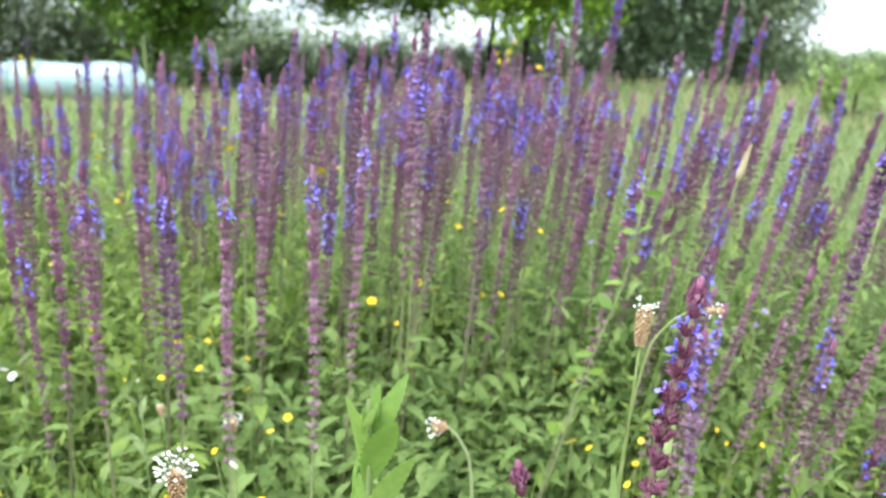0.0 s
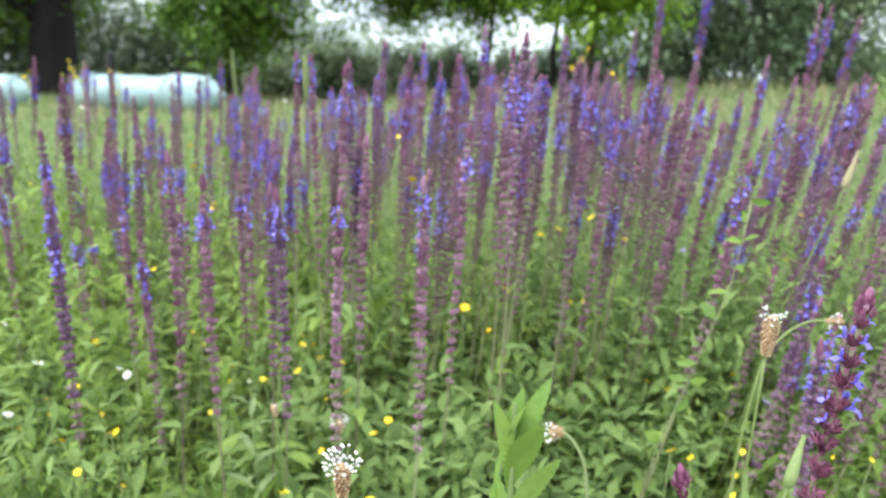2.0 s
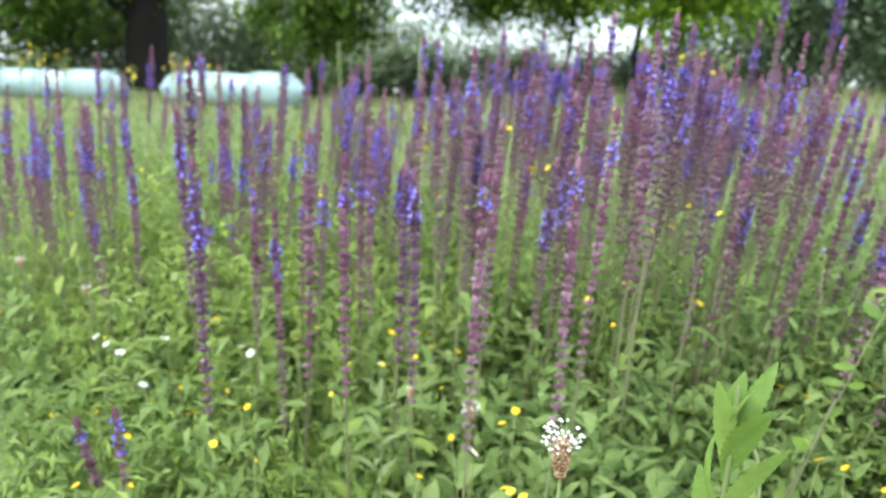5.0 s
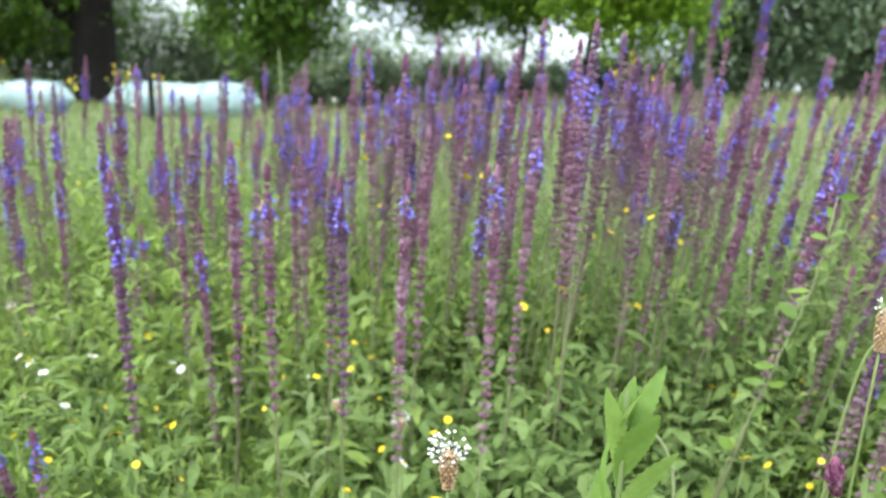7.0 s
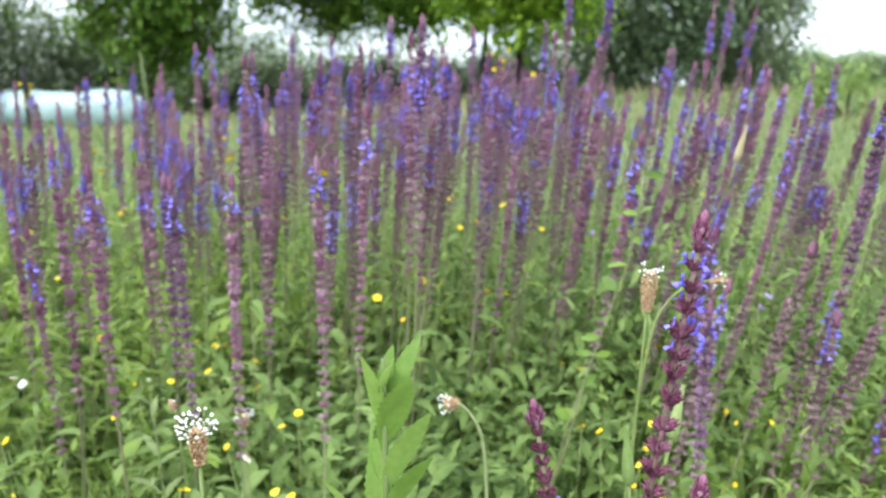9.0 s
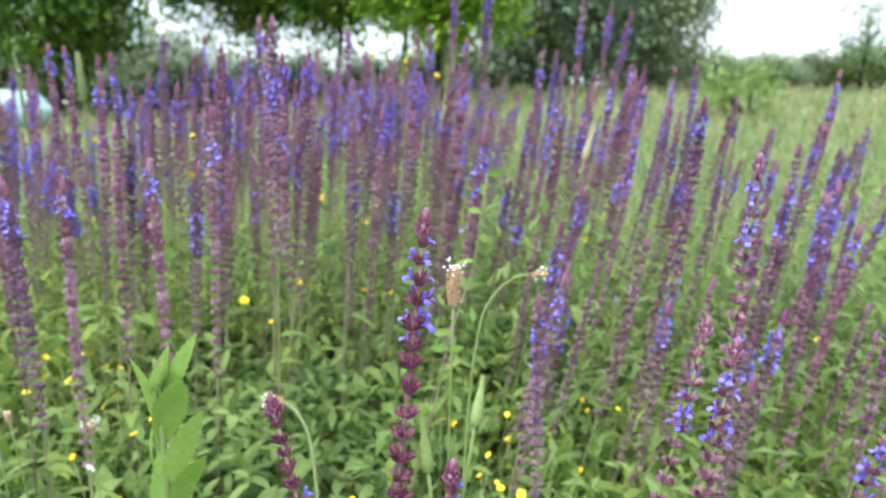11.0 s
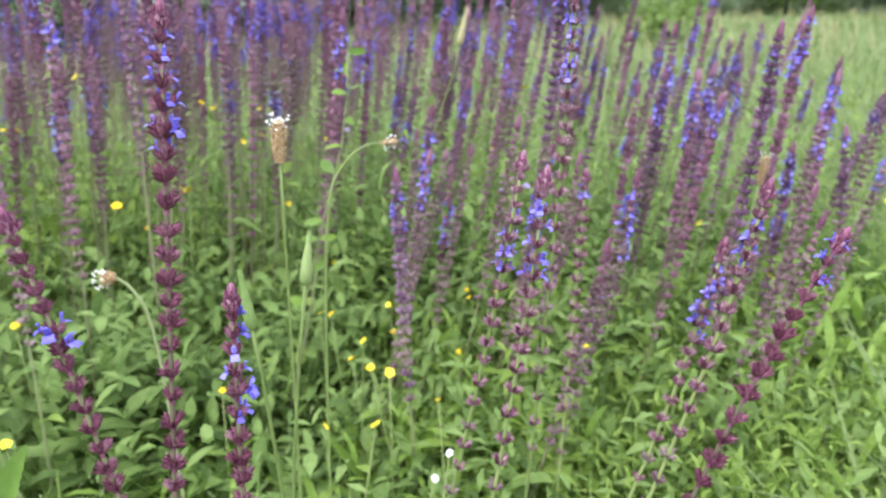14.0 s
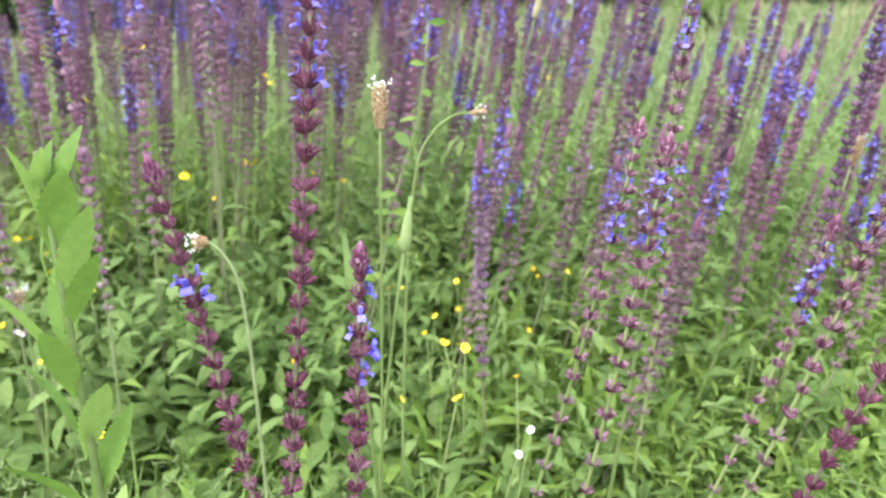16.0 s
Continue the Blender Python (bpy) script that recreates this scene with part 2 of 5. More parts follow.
def scatter_blades(place, azimuth, elevation, length, width, bend, along=4, wide=1, shape=None, cup=0.25):
    """Many leaves at once. wide: 1 for a folded leaf of three vertices across, 0 for a flat blade of two."""
    n = len(place)
    u = np.linspace(0, 1, along + 1)
    prof = np.sin(np.pi * np.clip(u * 0.93 + 0.07, 0, 1)) if shape is None else np.interp(u, np.linspace(0, 1, len(shape)), shape)
    across = np.array([-1.0, 0.0, 1.0]) if wide else np.array([-1.0, 1.0])
    k = len(across)
    angle = elevation[:, None] - bend[:, None] * (u[None, :] ** 1.2)
    step = length[:, None] / along
    r = np.concatenate([np.zeros((n, 1)), np.cumsum(np.cos((angle[:, 1:] + angle[:, :-1]) / 2) * step, 1)], 1)
    h = np.concatenate([np.zeros((n, 1)), np.cumsum(np.sin((angle[:, 1:] + angle[:, :-1]) / 2) * step, 1)], 1)
    ca, sa = np.cos(azimuth)[:, None, None], np.sin(azimuth)[:, None, None]
    w = (width[:, None] / 2 * prof[None, :])[:, :, None] * across[None, None, :]
    lift = np.abs(w) * cup
    rr = r[:, :, None] - lift * np.sin(angle)[:, :, None]
    hh = h[:, :, None] + lift * np.cos(angle)[:, :, None]
    v = np.stack([place[:, 0, None, None] + rr * ca - w * sa, place[:, 1, None, None] + rr * sa + w * ca, place[:, 2, None, None] + hh], -1)
    cell = []
    for i in range(along):
        for j in range(k - 1):
            a = i * k + j
            cell.append((a, a + 1, a + k + 1, a + k))
    cell = np.array(cell)
    quads = (np.arange(n)[:, None, None] * ((along + 1) * k) + cell[None]).reshape(-1, 4)
    return v.reshape(-1, 3), quads


def ground_height(x, y):
    """Small bumps, and a gentle rise of the meadow towards the trees on the open side."""
    far = np.clip((y - 4) / 20, 0, 1)
    open_side = np.clip((x + 5) / 8, 0, 1)
    rise = 0.45 * far * far * (3 - 2 * far) * open_side * open_side * (3 - 2 * open_side)
    return 0.012 * np.sin(x * 2.1 + 1) * np.cos(y * 1.7) + 0.02 * np.sin(x * 0.35) * np.sin(y * 0.3 + 2) + rise


# ---- ground ----
edge = np.sign(np.linspace(-1, 1, 121)) * np.abs(np.linspace(-1, 1, 121)) ** 4 * 900
gx, gy = np.meshgrid(edge, edge, indexing="ij")
gverts = np.stack([gx, gy, ground_height(gx, gy) - 0.005], -1).reshape(-1, 3)
ids = np.arange(121 * 121).reshape(121, 121)
gquads = np.stack([ids[:-1, :-1], ids[1:, :-1], ids[1:, 1:], ids[:-1, 1:]], -1).reshape(-1, 4)
tagged(new("ground", array_mesh("ground", gverts, gquads, SOIL)), "green-brown meadow soil under the plants", "ground", kind="structure")

# ---- meadow sage: shared pieces ----


def calyx(azimuth, lift, size=1.0, sides=6):
    """One bell-shaped calyx with pointed lips, from the stem outwards."""
    out, up = Vector((math.cos(azimuth), math.sin(azimuth), 0)), Vector((0, 0, 1))
    way = out * math.cos(lift) + up * math.sin(lift)
    top = up * math.cos(lift) - out * math.sin(lift)
    flank = way.cross(top)
    verts, faces = [], []
    rings = ((0.0008, 0.0009), (0.0035, 0.0021), (0.0066, 0.0026), (0.0088, 0.0021)) if sides > 4 else ((0.0010, 0.0012), (0.0060, 0.0027), (0.0088, 0.0021))
    for i, (d, r) in enumerate(rings):
        for k in range(sides):
            a = 2 * math.pi * (k + 0.5) / sides
            tooth = (0.0017 if k % 2 else -0.0009) if i == len(rings) - 1 else 0
            verts.append((way * (d + tooth) + top * (math.cos(a) * r * 1.1 + d * d * 16) + flank * math.sin(a) * r) * size)
    for i in range(len(rings) - 1):
        for k in range(sides):
            faces.append((i * sides + k, i * sides + (k + 1) % sides, (i + 1) * sides + (k + 1) % sides, (i + 1) * sides + k))
    return verts, faces


def fine_calyx(azimuth, lift, size=1.0, sides=8):
    """A slender ribbed calyx with long pointed teeth, for the spikes close by."""
    out, up = Vector((math.cos(azimuth), math.sin(azimuth), 0)), Vector((0, 0, 1))
    way = out * math.cos(lift) + up * math.sin(lift)
    top = up * math.cos(lift) - out * math.sin(lift)
    flank = way.cross(top)
    verts, faces = [], []
    rings = ((0.0006, 0.0007), (0.0030, 0.0016), (0.0062, 0.0021), (0.0086, 0.0022), (0.0105, 0.0024))
    for i, (d, r) in enumerate(rings):
        for k in range(sides):
            a = 2 * math.pi * (k + 0.5) / sides
            rib = 1.14 if k % 2 else 0.86
            reach = d + ((0.0024 if k % 2 else -0.0022) if i == 4 else 0)
            verts.append((way * reach + top * (math.cos(a) * r * rib * 1.1 + d * d * 26) + flank * math.sin(a) * r * rib) * size)
    for i in range(4):
        for k in range(sides):
            faces.append((i * sides + k, i * sides + (k + 1) % sides, (i + 1) * sides + (k + 1) % sides, (i + 1) * sides + k))
    return verts, faces


def bract(azimuth, lift, length, width):
    leaf = blade(length, width, 3, -0.5, 0.6, 0, 0.45)
    return moved(leaf, Matrix.Rotation(azimuth, 4, "Z") @ Matrix.Rotation(-lift, 4, "Y"))


def whorl_mesh(name, material, count, low, high, size, sides=6, seed=0, bracts=2, shape=calyx, loose=False):
    r = random.Random(seed)
    pieces = []
    for k in range(count):
        a = 2 * math.pi * (k + r.uniform(-0.25, 0.25)) / count
        pieces.append(shape(a, r.uniform(low, high), size * r.uniform(0.85, 1.12), sides))
    for k in range(bracts):
        pieces.append(bract(math.pi * k + r.uniform(-0.3, 0.3), r.uniform(-0.1, 0.35), 0.008 * size, 0.006 * size))
    shape = join(*pieces) if loose else rooted(pieces)
    return shape if material is None else mesh(name, *shape, material)


FAR_PIECES = [whorl_mesh("", None, 5, 0.05, 1.2, 1.3, 3, s, 1) for s in (10, 11, 12)]
DRIFT_PIECES = [whorl_mesh("", None, 3, 0.05, 1.2, 1.55, 3, s, 0) for s in (13, 14, 15)]
WHORLS = {
    "fine": [whorl_mesh("fine_whorl", CALYX_NEAR, 9, 0.25, 0.95, 0.74, 8, s, 2, fine_calyx, True) for s in (21, 22, 23, 24)],
    "fineyoung": [whorl_mesh("fine_young_whorl", CALYX_NEAR, 9, 0.4, 1.15, 0.72, 8, s, 4, fine_calyx, True) for s in (25, 26)],
    "fineold": [whorl_mesh("fine_faded_whorl", CALYX_OLD, 7, 0.1, 0.8, 0.74, 8, s, 2, fine_calyx, True) for s in (27, 28)],
    "young": [whorl_mesh("young_whorl", CALYX, 7, 0.6, 1.25, 0.85, 5, s) for s in (1, 2)],
    "open": [whorl_mesh("open_whorl", CALYX, 8, 0.1, 1.15, 1.0, 4, s) for s in (3, 4, 5)],
    "dark": [whorl_mesh("dark_whorl", CALYX_DARK, 8, 0.1, 1.15, 1.0, 4, s) for s in (6, 7)],
    "old": [whorl_mesh("faded_whorl", CALYX_OLD, 7, 0.0, 1.0, 1.0, 4, s) for s in (8, 9)],
}


# single calyces for the spikes that stand closest, and the pair of bracts they sit on
CALYX_PIECES = [mesh("calyx", *fine_calyx(0, lift, 0.74 * size, 8), CALYX_PIECE) for lift, size in ((0.35, 1.0), (0.5, 0.9), (0.65, 1.08), (0.8, 0.95), (0.95, 1.0), (1.1, 0.88))]
BRACT_PAIRS = [mesh("whorl", *rooted([bract(0.2 + k, 0.1, 0.0062, 0.0046), bract(math.pi + k, 0.25, 0.0062, 0.0046), tube([(0, 0, -0.0025), (0, 0, 0.0025)], [0.0016, 0.0015], 6)]), CALYX_PIECE) for k in (0.0, 0.5)]


def bud_tip_mesh(seed):
    """The closed top of a spike: pointed bracts overlapping like scales."""
    r = random.Random(seed)
    pieces = []
    for i in range(11):
        u = i / 10
        z, reach = i * 0.0019, 0.0046 * (1 - u ** 4) + 0.0008
        for k in range(5):
            a = 2 * math.pi / 5 * (k + 0.5 * (i % 2)) + r.uniform(-0.2, 0.2)
            size = (1 - 0.4 * u) * r.uniform(0.85, 1.2)
            b = bract(a, 0.85 + 0.3 * u + r.uniform(-0.2, 0.15), 0.0062 * size, 0.0048 * size)
            pieces.append(moved(b, Matrix.Translation((math.cos(a) * reach * 0.72, math.sin(a) * reach * 0.72, z))))
    pieces.append(tube([(0, 0, -0.004), (0, 0, 0.008), (0, 0, 0.018), (0, 0, 0.0215)], [0.0024, 0.0034, 0.0026, 0.0008], 6))
    return mesh("bud_tip", *rooted(pieces, 0.006), BUD)


def fine_tip_mesh(seed):
    """The top of a spike close by: crowded young calyces with bracts between them."""
    r = random.Random(seed)
    pieces = [tube([(0, 0, -0.004), (0, 0, 0.010), (0, 0, 0.016), (0, 0, 0.0185)], [0.0020, 0.0030, 0.0024, 0.0008], 6)]
    for i in range(8):
        u = i / 7
        for k in range(6 if i < 6 else 4):
            a = 2 * math.pi / 6 * (k + 0.5 * (i % 2)) + r.uniform(-0.3, 0.3)
            reach = 0.0034 * (1 - u ** 3) + 0.0006
            lift = 0.98 + 0.36 * u + r.uniform(-0.2, 0.15)
            one = fine_calyx(a, lift, (0.54 - 0.22 * u) * r.uniform(0.8, 1.2), 6) if (i + k) % 2 == 0 else bract(a, lift, 0.0062 * (1 - 0.45 * u), 0.0042 * (1 - 0.3 * u))
            pieces.append(moved(one, Matrix.Translation((math.cos(a) * reach, math.sin(a) * reach, i * 0.0023 - 0.002))))
    return mesh("bud_tip", *join(*pieces), BUD_NEAR)


def far_tip_mesh(seed):
    r = random.Random(seed)
    pieces = [tube([(0, 0, -0.004), (0, 0, 0.008), (0, 0, 0.017), (0, 0, 0.021)], [0.0026, 0.0038, 0.0030, 0.0010], 5)]
    for i in range(6):
        for k in range(4):
            a, u = 1.57 * (k + 0.5 * (i % 2)) + r.uniform(-0.3, 0.3), i / 5
            pieces.append(moved(bract(a, 0.7 + 0.4 * u, 0.0072 * (1 - 0.35 * u), 0.006 * (1 - 0.35 * u)), Matrix.Translation((math.cos(a) * 0.0034 * (1 - u * u), math.sin(a) * 0.0034 * (1 - u * u), i * 0.0033))))
    return rooted(pieces, 0.006)


FAR_TIP_SHAPES = [far_tip_mesh(s) for s in (1, 2, 3)]
DRIFT = {}
BUD_TIPS = {"near": [fine_tip_mesh(s) for s in (1, 2, 3)], "mid": [bud_tip_mesh(s) for s in (1, 2, 3)], "far": [mesh("bud_tip", *s, BUD) for s in FAR_TIP_SHAPES]}


def corolla_mesh(seed):
    """A two-lipped sage flower, opening along +X: a hooded upper lip and a spreading lower one."""
    r = random.Random(seed)
    throat = tube([(-0.002, 0, -0.0005), (0.003, 0, 0), (0.005, 0, 0.0012)], [0.0009, 0.0013, 0.0018], 6, False)
    hood_v, hood_f = [], []
    for i, (x, z, w) in enumerate(((0.0032, 0.001, 0.0014), (0.0048, 0.0042, 0.0025), (0.0066, 0.0066, 0.0026), (0.0086, 0.0074, 0.0019), (0.0098, 0.0062, 0.0007))):
        hood_v += [(x + 0.0006, -w, z - 0.0012), (x, 0, z + 0.0006), (x + 0.0006, w, z - 0.0012)]
        if i:
            a = 3 * i
            hood_f += [(a - 3, a, a + 1, a - 2), (a - 2, a + 1, a + 2, a - 1)]
    lip_v, lip_f = [], []
    for i, (x, z, w) in enumerate(((0.0032, -0.0004, 0.0015), (0.0056, -0.0008, 0.0036), (0.0074, -0.0026, 0.0032), (0.0086, -0.0050, 0.0044), (0.0084, -0.0070, 0.0032))):
        w *= r.uniform(0.9, 1.15)
        lip_v += [(x - 0.0004, -w, z - 0.0004), (x, 0, z), (x - 0.0004, w, z - 0.0004)]
        if i:
            a = 3 * i
            lip_f += [(a - 3, a, a + 1, a - 2), (a - 2, a + 1, a + 2, a - 1)]
    return mesh("corolla", *join(throat, (hood_v, hood_f), (lip_v, lip_f)), COROLLA)


COROLLAS = [corolla_mesh(s) for s in (1, 2, 3)]


def far_corolla_ring(seed):
    r = random.Random(seed)
    pieces = []
    one = ([(0, -0.002, 0), (0.006, -0.0025, 0.005), (0.011, 0, 0.004), (0.006, 0.0025, 0.005), (0.007, -0.003, -0.002), (0.011, 0, -0.006), (0.007, 0.003, -0.002), (0, 0.002, 0)],
           [(0, 1, 2, 3), (0, 4, 5, 6), (0, 3, 7), (0, 6, 7)])
    for k in range(4):
        a = r.uniform(0, 6.28)
        pieces.append(moved(one, Matrix.Rotation(a, 4, "Z") @ Matrix.Translation((0.006, 0, 0.003)) @ Matrix.Rotation(r.uniform(-0.6, 0.2), 4, "Y")))
    return join(*pieces)


FAR_COROLLAS = [far_corolla_ring(s) for s in (1, 2, 3)]
STEM_LEAVES = [mesh("stem_leaf", *blade(0.055, 0.019, 6, 0.5, 0.35, 0.06, 0.3), HERB_LEAF), mesh("stem_leaf", *blade(0.07, 0.022, 6, 0.7, 0.3, 0.06, 0.3), SAGE_LEAF)]
SAGE_LABELS = {
    "near": "upright meadow sage spike with purple calyces and blue-violet flowers",
    "plain": "meadow sage spike with purple-red calyces and no open flowers",
    "far": "slender meadow sage spike, purple with small blue flowers",
}


def sage(tx, ty, tz, bx, by, bloom_from, bloom_to, detail="mid", size=1.0, tone=None, bow=0.14, drift=False):
    """A flowering sage shoot from the ground at (bx, by) to its tip; it blooms between two distances below the tip.
    bow: how far it leans out at the foot before it turns upright, as a share of its lean; below 0 it nods at the tip."""
    base, tip = Vector((bx, by, float(ground_height(bx, by)) - 0.004)), Vector((tx, ty, tz))
    length = (tip - base).length
    wobble = 0.003 if detail == "near" else 0.014
    mids = base.lerp(tip, 0.5) + Vector((bow * (tx - bx) + rnd.uniform(-wobble, wobble), rnd.uniform(-wobble, wobble), 0))

    def at(u):
        return base * (1 - u) ** 2 + mids * 2 * u * (1 - u) + tip * u * u

    def piece(name, shape, material, label=""):
        """A part of this shoot, or of the joined drift behind."""
        if drift:
            DRIFT.setdefault(material, []).append(moved(shape, Matrix.Translation(base)))
        else:
            tagged(part(name, mesh(name, *shape, material), root, None, label), kind="" if name in ("stem", "bud_tip") else "stuff")

    label = SAGE_LABELS["far" if detail == "far" else "plain" if bloom_to - bloom_from < 0.008 else "near"]
    root = None if drift else thing("meadow_sage", base, label, "flower", "meadow sage spikes")
    steps = 9
    pts = [at(i / steps) - base for i in range(steps)] + [at(1 - 0.012 / length) - base]
    piece("stem", tube(pts, [0.0021 - 0.0010 * i / steps for i in range(steps + 1)], 6 if detail != "far" else 4), STEM_GREEN if 0.35 < ty < 0.6 else STEM)
    if tone is None:
        tone = rnd.choice(("open", "open", "open", "dark", "old"))
    way = (at(1) - at(0.95)).normalized()
    tilt = way.to_track_quat("Z", "Y").to_matrix().to_4x4()
    big = size * rnd.uniform(0.92, 1.08) * (0.97 if detail == "mid" else 1)
    tip_place = Matrix.Translation(tip - base - way * 0.015 * big) @ tilt @ Matrix.Scale(big * (0.76 if detail == "near" else 0.85), 4)
    if drift:
        piece("bud_tip", moved(rnd.choice(FAR_TIP_SHAPES), tip_place), BUD)
    else:
        tagged(part("bud_tip", rnd.choice(BUD_TIPS[detail]), root, tip_place), kind="stuff" if detail == "near" else "")
    far_calyces, low_calyces, far_flowers = [], [], []
    spike, d, turn = min(0.62 * length, 0.41) * (1 if detail == "near" else rnd.uniform(0.8, 1.08) * (0.74 if detail == "far" else 0.92)), (0.015 if detail == "near" else 0.020) * big, rnd.uniform(0, 6)
    while d < spike:
        u = 1 - d / length
        p = at(u) - base
        way = (at(u + 0.02) - at(u - 0.02)).normalized()
        tilt = way.to_track_quat("Z", "Y").to_matrix().to_4x4()
        if d < 0.05:
            kind = "young" if tone != "dark" else "dark"
        elif d > spike * 0.62 and rnd.random() < (0.25 if ty < 0.34 else 0.65):
            kind = "old"
        else:
            kind = tone
        if detail == "near":
            kind = {"young": "fineyoung", "old": "fineold"}.get(kind, "fine")
        grow = big * min(1.0, 0.56 + d * 6 if detail == "near" else 0.72 + d * 4) * rnd.uniform(0.9, 1.1) * (1.03 - (0.28 * d / spike if ty > 0.34 else 0) if detail == "near" else 1.0 - 0.15 * max(0, d / spike - 0.6) / 0.4)
        place = Matrix.Translation(p) @ tilt @ Matrix.Rotation(turn, 4, "Z") @ Matrix.Rotation(rnd.uniform(-0.15, 0.15), 4, "X")
        if detail == "far":
            (far_calyces if d < spike * 0.55 else low_calyces).append(moved(rnd.choice(DRIFT_PIECES if drift else FAR_PIECES), place @ Matrix.Scale(grow * 1.02, 4)))
        else:
            if ty < 0.33:
                whorl = part("whorl", rnd.choice(BRACT_PAIRS), root, place @ Matrix.Scale(grow, 4))
                for k in range(9 if d < 0.2 else 7):
                    a = 2 * math.pi * (k + rnd.uniform(-0.3, 0.3)) / (9 if d < 0.2 else 7)
                    part("calyx", rnd.choice(CALYX_PIECES[2:] if d < 0.05 else CALYX_PIECES[:5]), whorl, Matrix.Rotation(a, 4, "Z") @ Matrix.Scale(rnd.uniform(0.85, 1.12), 4))
            else:
                whorl = tagged(part("whorl", rnd.choice(WHORLS[kind]), root, place @ Matrix.Scale(grow, 4)), kind="stuff" if detail == "near" else "")
        if bloom_from <= d + 0.004 and d <= bloom_to + 0.004 and bloom_to - bloom_from > 0.003:
            if detail == "far":
                if rnd.random() < 0.92:
                    far_flowers.append(moved(rnd.choice(FAR_COROLLAS), place @ Matrix.Scale(rnd.uniform(0.7, 1.0), 4)))
            else:
                for k in range(rnd.choice((2, 3, 3, 4)) if detail == "mid" else rnd.choice((2, 3, 4, 4))):
                    a, lift = rnd.uniform(0, 6.28), rnd.uniform(0.5, 1.0)
                    m = Matrix.Rotation(a, 4, "Z") @ Matrix.Translation((0.0058 * math.cos(lift), 0, 0.0058 * math.sin(lift) + 0.001)) @ Matrix.Rotation(-lift * 0.7, 4, "Y") @ Matrix.Scale(rnd.uniform(0.48, 0.68) if detail == "near" else rnd.uniform(0.58, 0.8), 4)
                    part("corolla", rnd.choice(COROLLAS), whorl, m, "blue-violet two-lipped flower")
        d += ((0.0070 + min(d, 0.06) * 0.085 + min(d, 0.25) * 0.012) if detail == "near" else (0.0092 + min(d, 0.25) * 0.010)) * big * rnd.uniform(0.85, 1.18) * ((1.0 if ty < 0.34 else 1.0 + 1.3 * max(0, d / spike - 0.3)) if detail == "near" else 1.0 if d < spike * 0.5 else 1.12 + 0.6 * (d / spike - 0.5))
        turn += math.pi / 2 + rnd.uniform(-0.2, 0.2)
    if far_calyces:
        piece("calyx_column", join(*far_calyces), {"dark": CALYX_DARK, "old": CALYX_OLD}.get(tone, CALYX))
    if low_calyces:
        piece("calyx_column", join(*low_calyces), CALYX_OLD, "faded lower calyces")
    if far_flowers:
        piece("corolla_band", join(*far_flowers), COROLLA, "blue-violet sage flowers")
    for k in range(0 if detail == "far" else 4):
        u = rnd.uniform(0.12, max(0.2, 1 - spike / length - 0.05))
        m = Matrix.Translation(at(u) - base) @ Matrix.Rotation(rnd.uniform(0, 6.28), 4, "Z") @ Matrix.Rotation(-rnd.uniform(0.2, 0.8), 4, "Y") @ Matrix.Scale(rnd.uniform(0.7, 1.2), 4)
        part("leaf", rnd.choice(STEM_LEAVES), root, m)
    return root

CLUMP_LEFT = [
    (-0.460, 0.858, 0.671, -0.499, 0.888, 0.026, 0.063),
    (-0.396, 0.818, 0.648, -0.393, 0.848, 0.046, 0.074),
    (-0.488, 1.170, 0.604, -0.497, 1.200, 0.049, 0.088),
    (-0.338, 0.900, 0.628, -0.370, 0.930, 0.039, 0.085),
    (-0.387, 1.200, 0.807, -0.434, 1.230, 0.019, 0.048),
    (-0.210, 0.774, 0.643, -0.226, 0.804, 0.027, 0.043),
    (-0.288, 1.134, 0.786, -0.310, 1.164, 0.054, 0.090),
    (-0.222, 0.986, 0.689, -0.257, 1.016, 0.004, 0.005),
    (-0.110, 0.756, 0.664, -0.135, 0.786, 0.013, 0.046),
    (-0.764, 1.050, 0.676, -0.757, 1.080, 0.055, 0.106),
    (-0.606, 0.820, 0.633, -0.612, 0.850, 0.024, 0.134),
    (-0.956, 1.200, 0.576, -0.991, 1.230, 0.034, 0.101),
    (-0.619, 1.020, 0.595, -0.643, 1.050, 0.042, 0.071),
    (-0.529, 0.900, 0.555, -0.528, 0.930, 0.052, 0.104),
]
CLUMP_MIDDLE = [
    (-0.288, 1.500, 0.842, -0.340, 1.530, 0.000, 0.033),
    (-0.208, 1.500, 0.839, -0.271, 1.530, 0.029, 0.076),
    (-0.074, 1.350, 0.864, -0.120, 1.380, 0.042, 0.063),
    (-0.140, 1.620, 0.816, -0.188, 1.650, 0.025, 0.076),
    (-0.069, 0.888, 0.715, -0.111, 0.918, 0.041, 0.089),
    (-0.001, 0.984, 0.834, -0.032, 1.014, 0.080, 0.135),
    (-0.019, 1.040, 0.814, -0.045, 1.070, 0.050, 0.116),
    (-0.010, 1.117, 0.726, -0.003, 1.147, 0.055, 0.091),
    (0.082, 1.500, 0.855, 0.052, 1.530, 0.012, 0.049),
    (0.100, 1.139, 0.752, 0.043, 1.169, 0.014, 0.055),
    (0.146, 1.500, 0.765, 0.081, 1.530, 0.001, 0.002),
    (0.147, 1.135, 0.703, 0.070, 1.165, 0.005, 0.070),
    (0.278, 1.900, 0.894, 0.229, 1.930, 0.070, 0.114),
    (0.206, 1.173, 0.823, 0.088, 1.203, 0.065, 0.121),
]
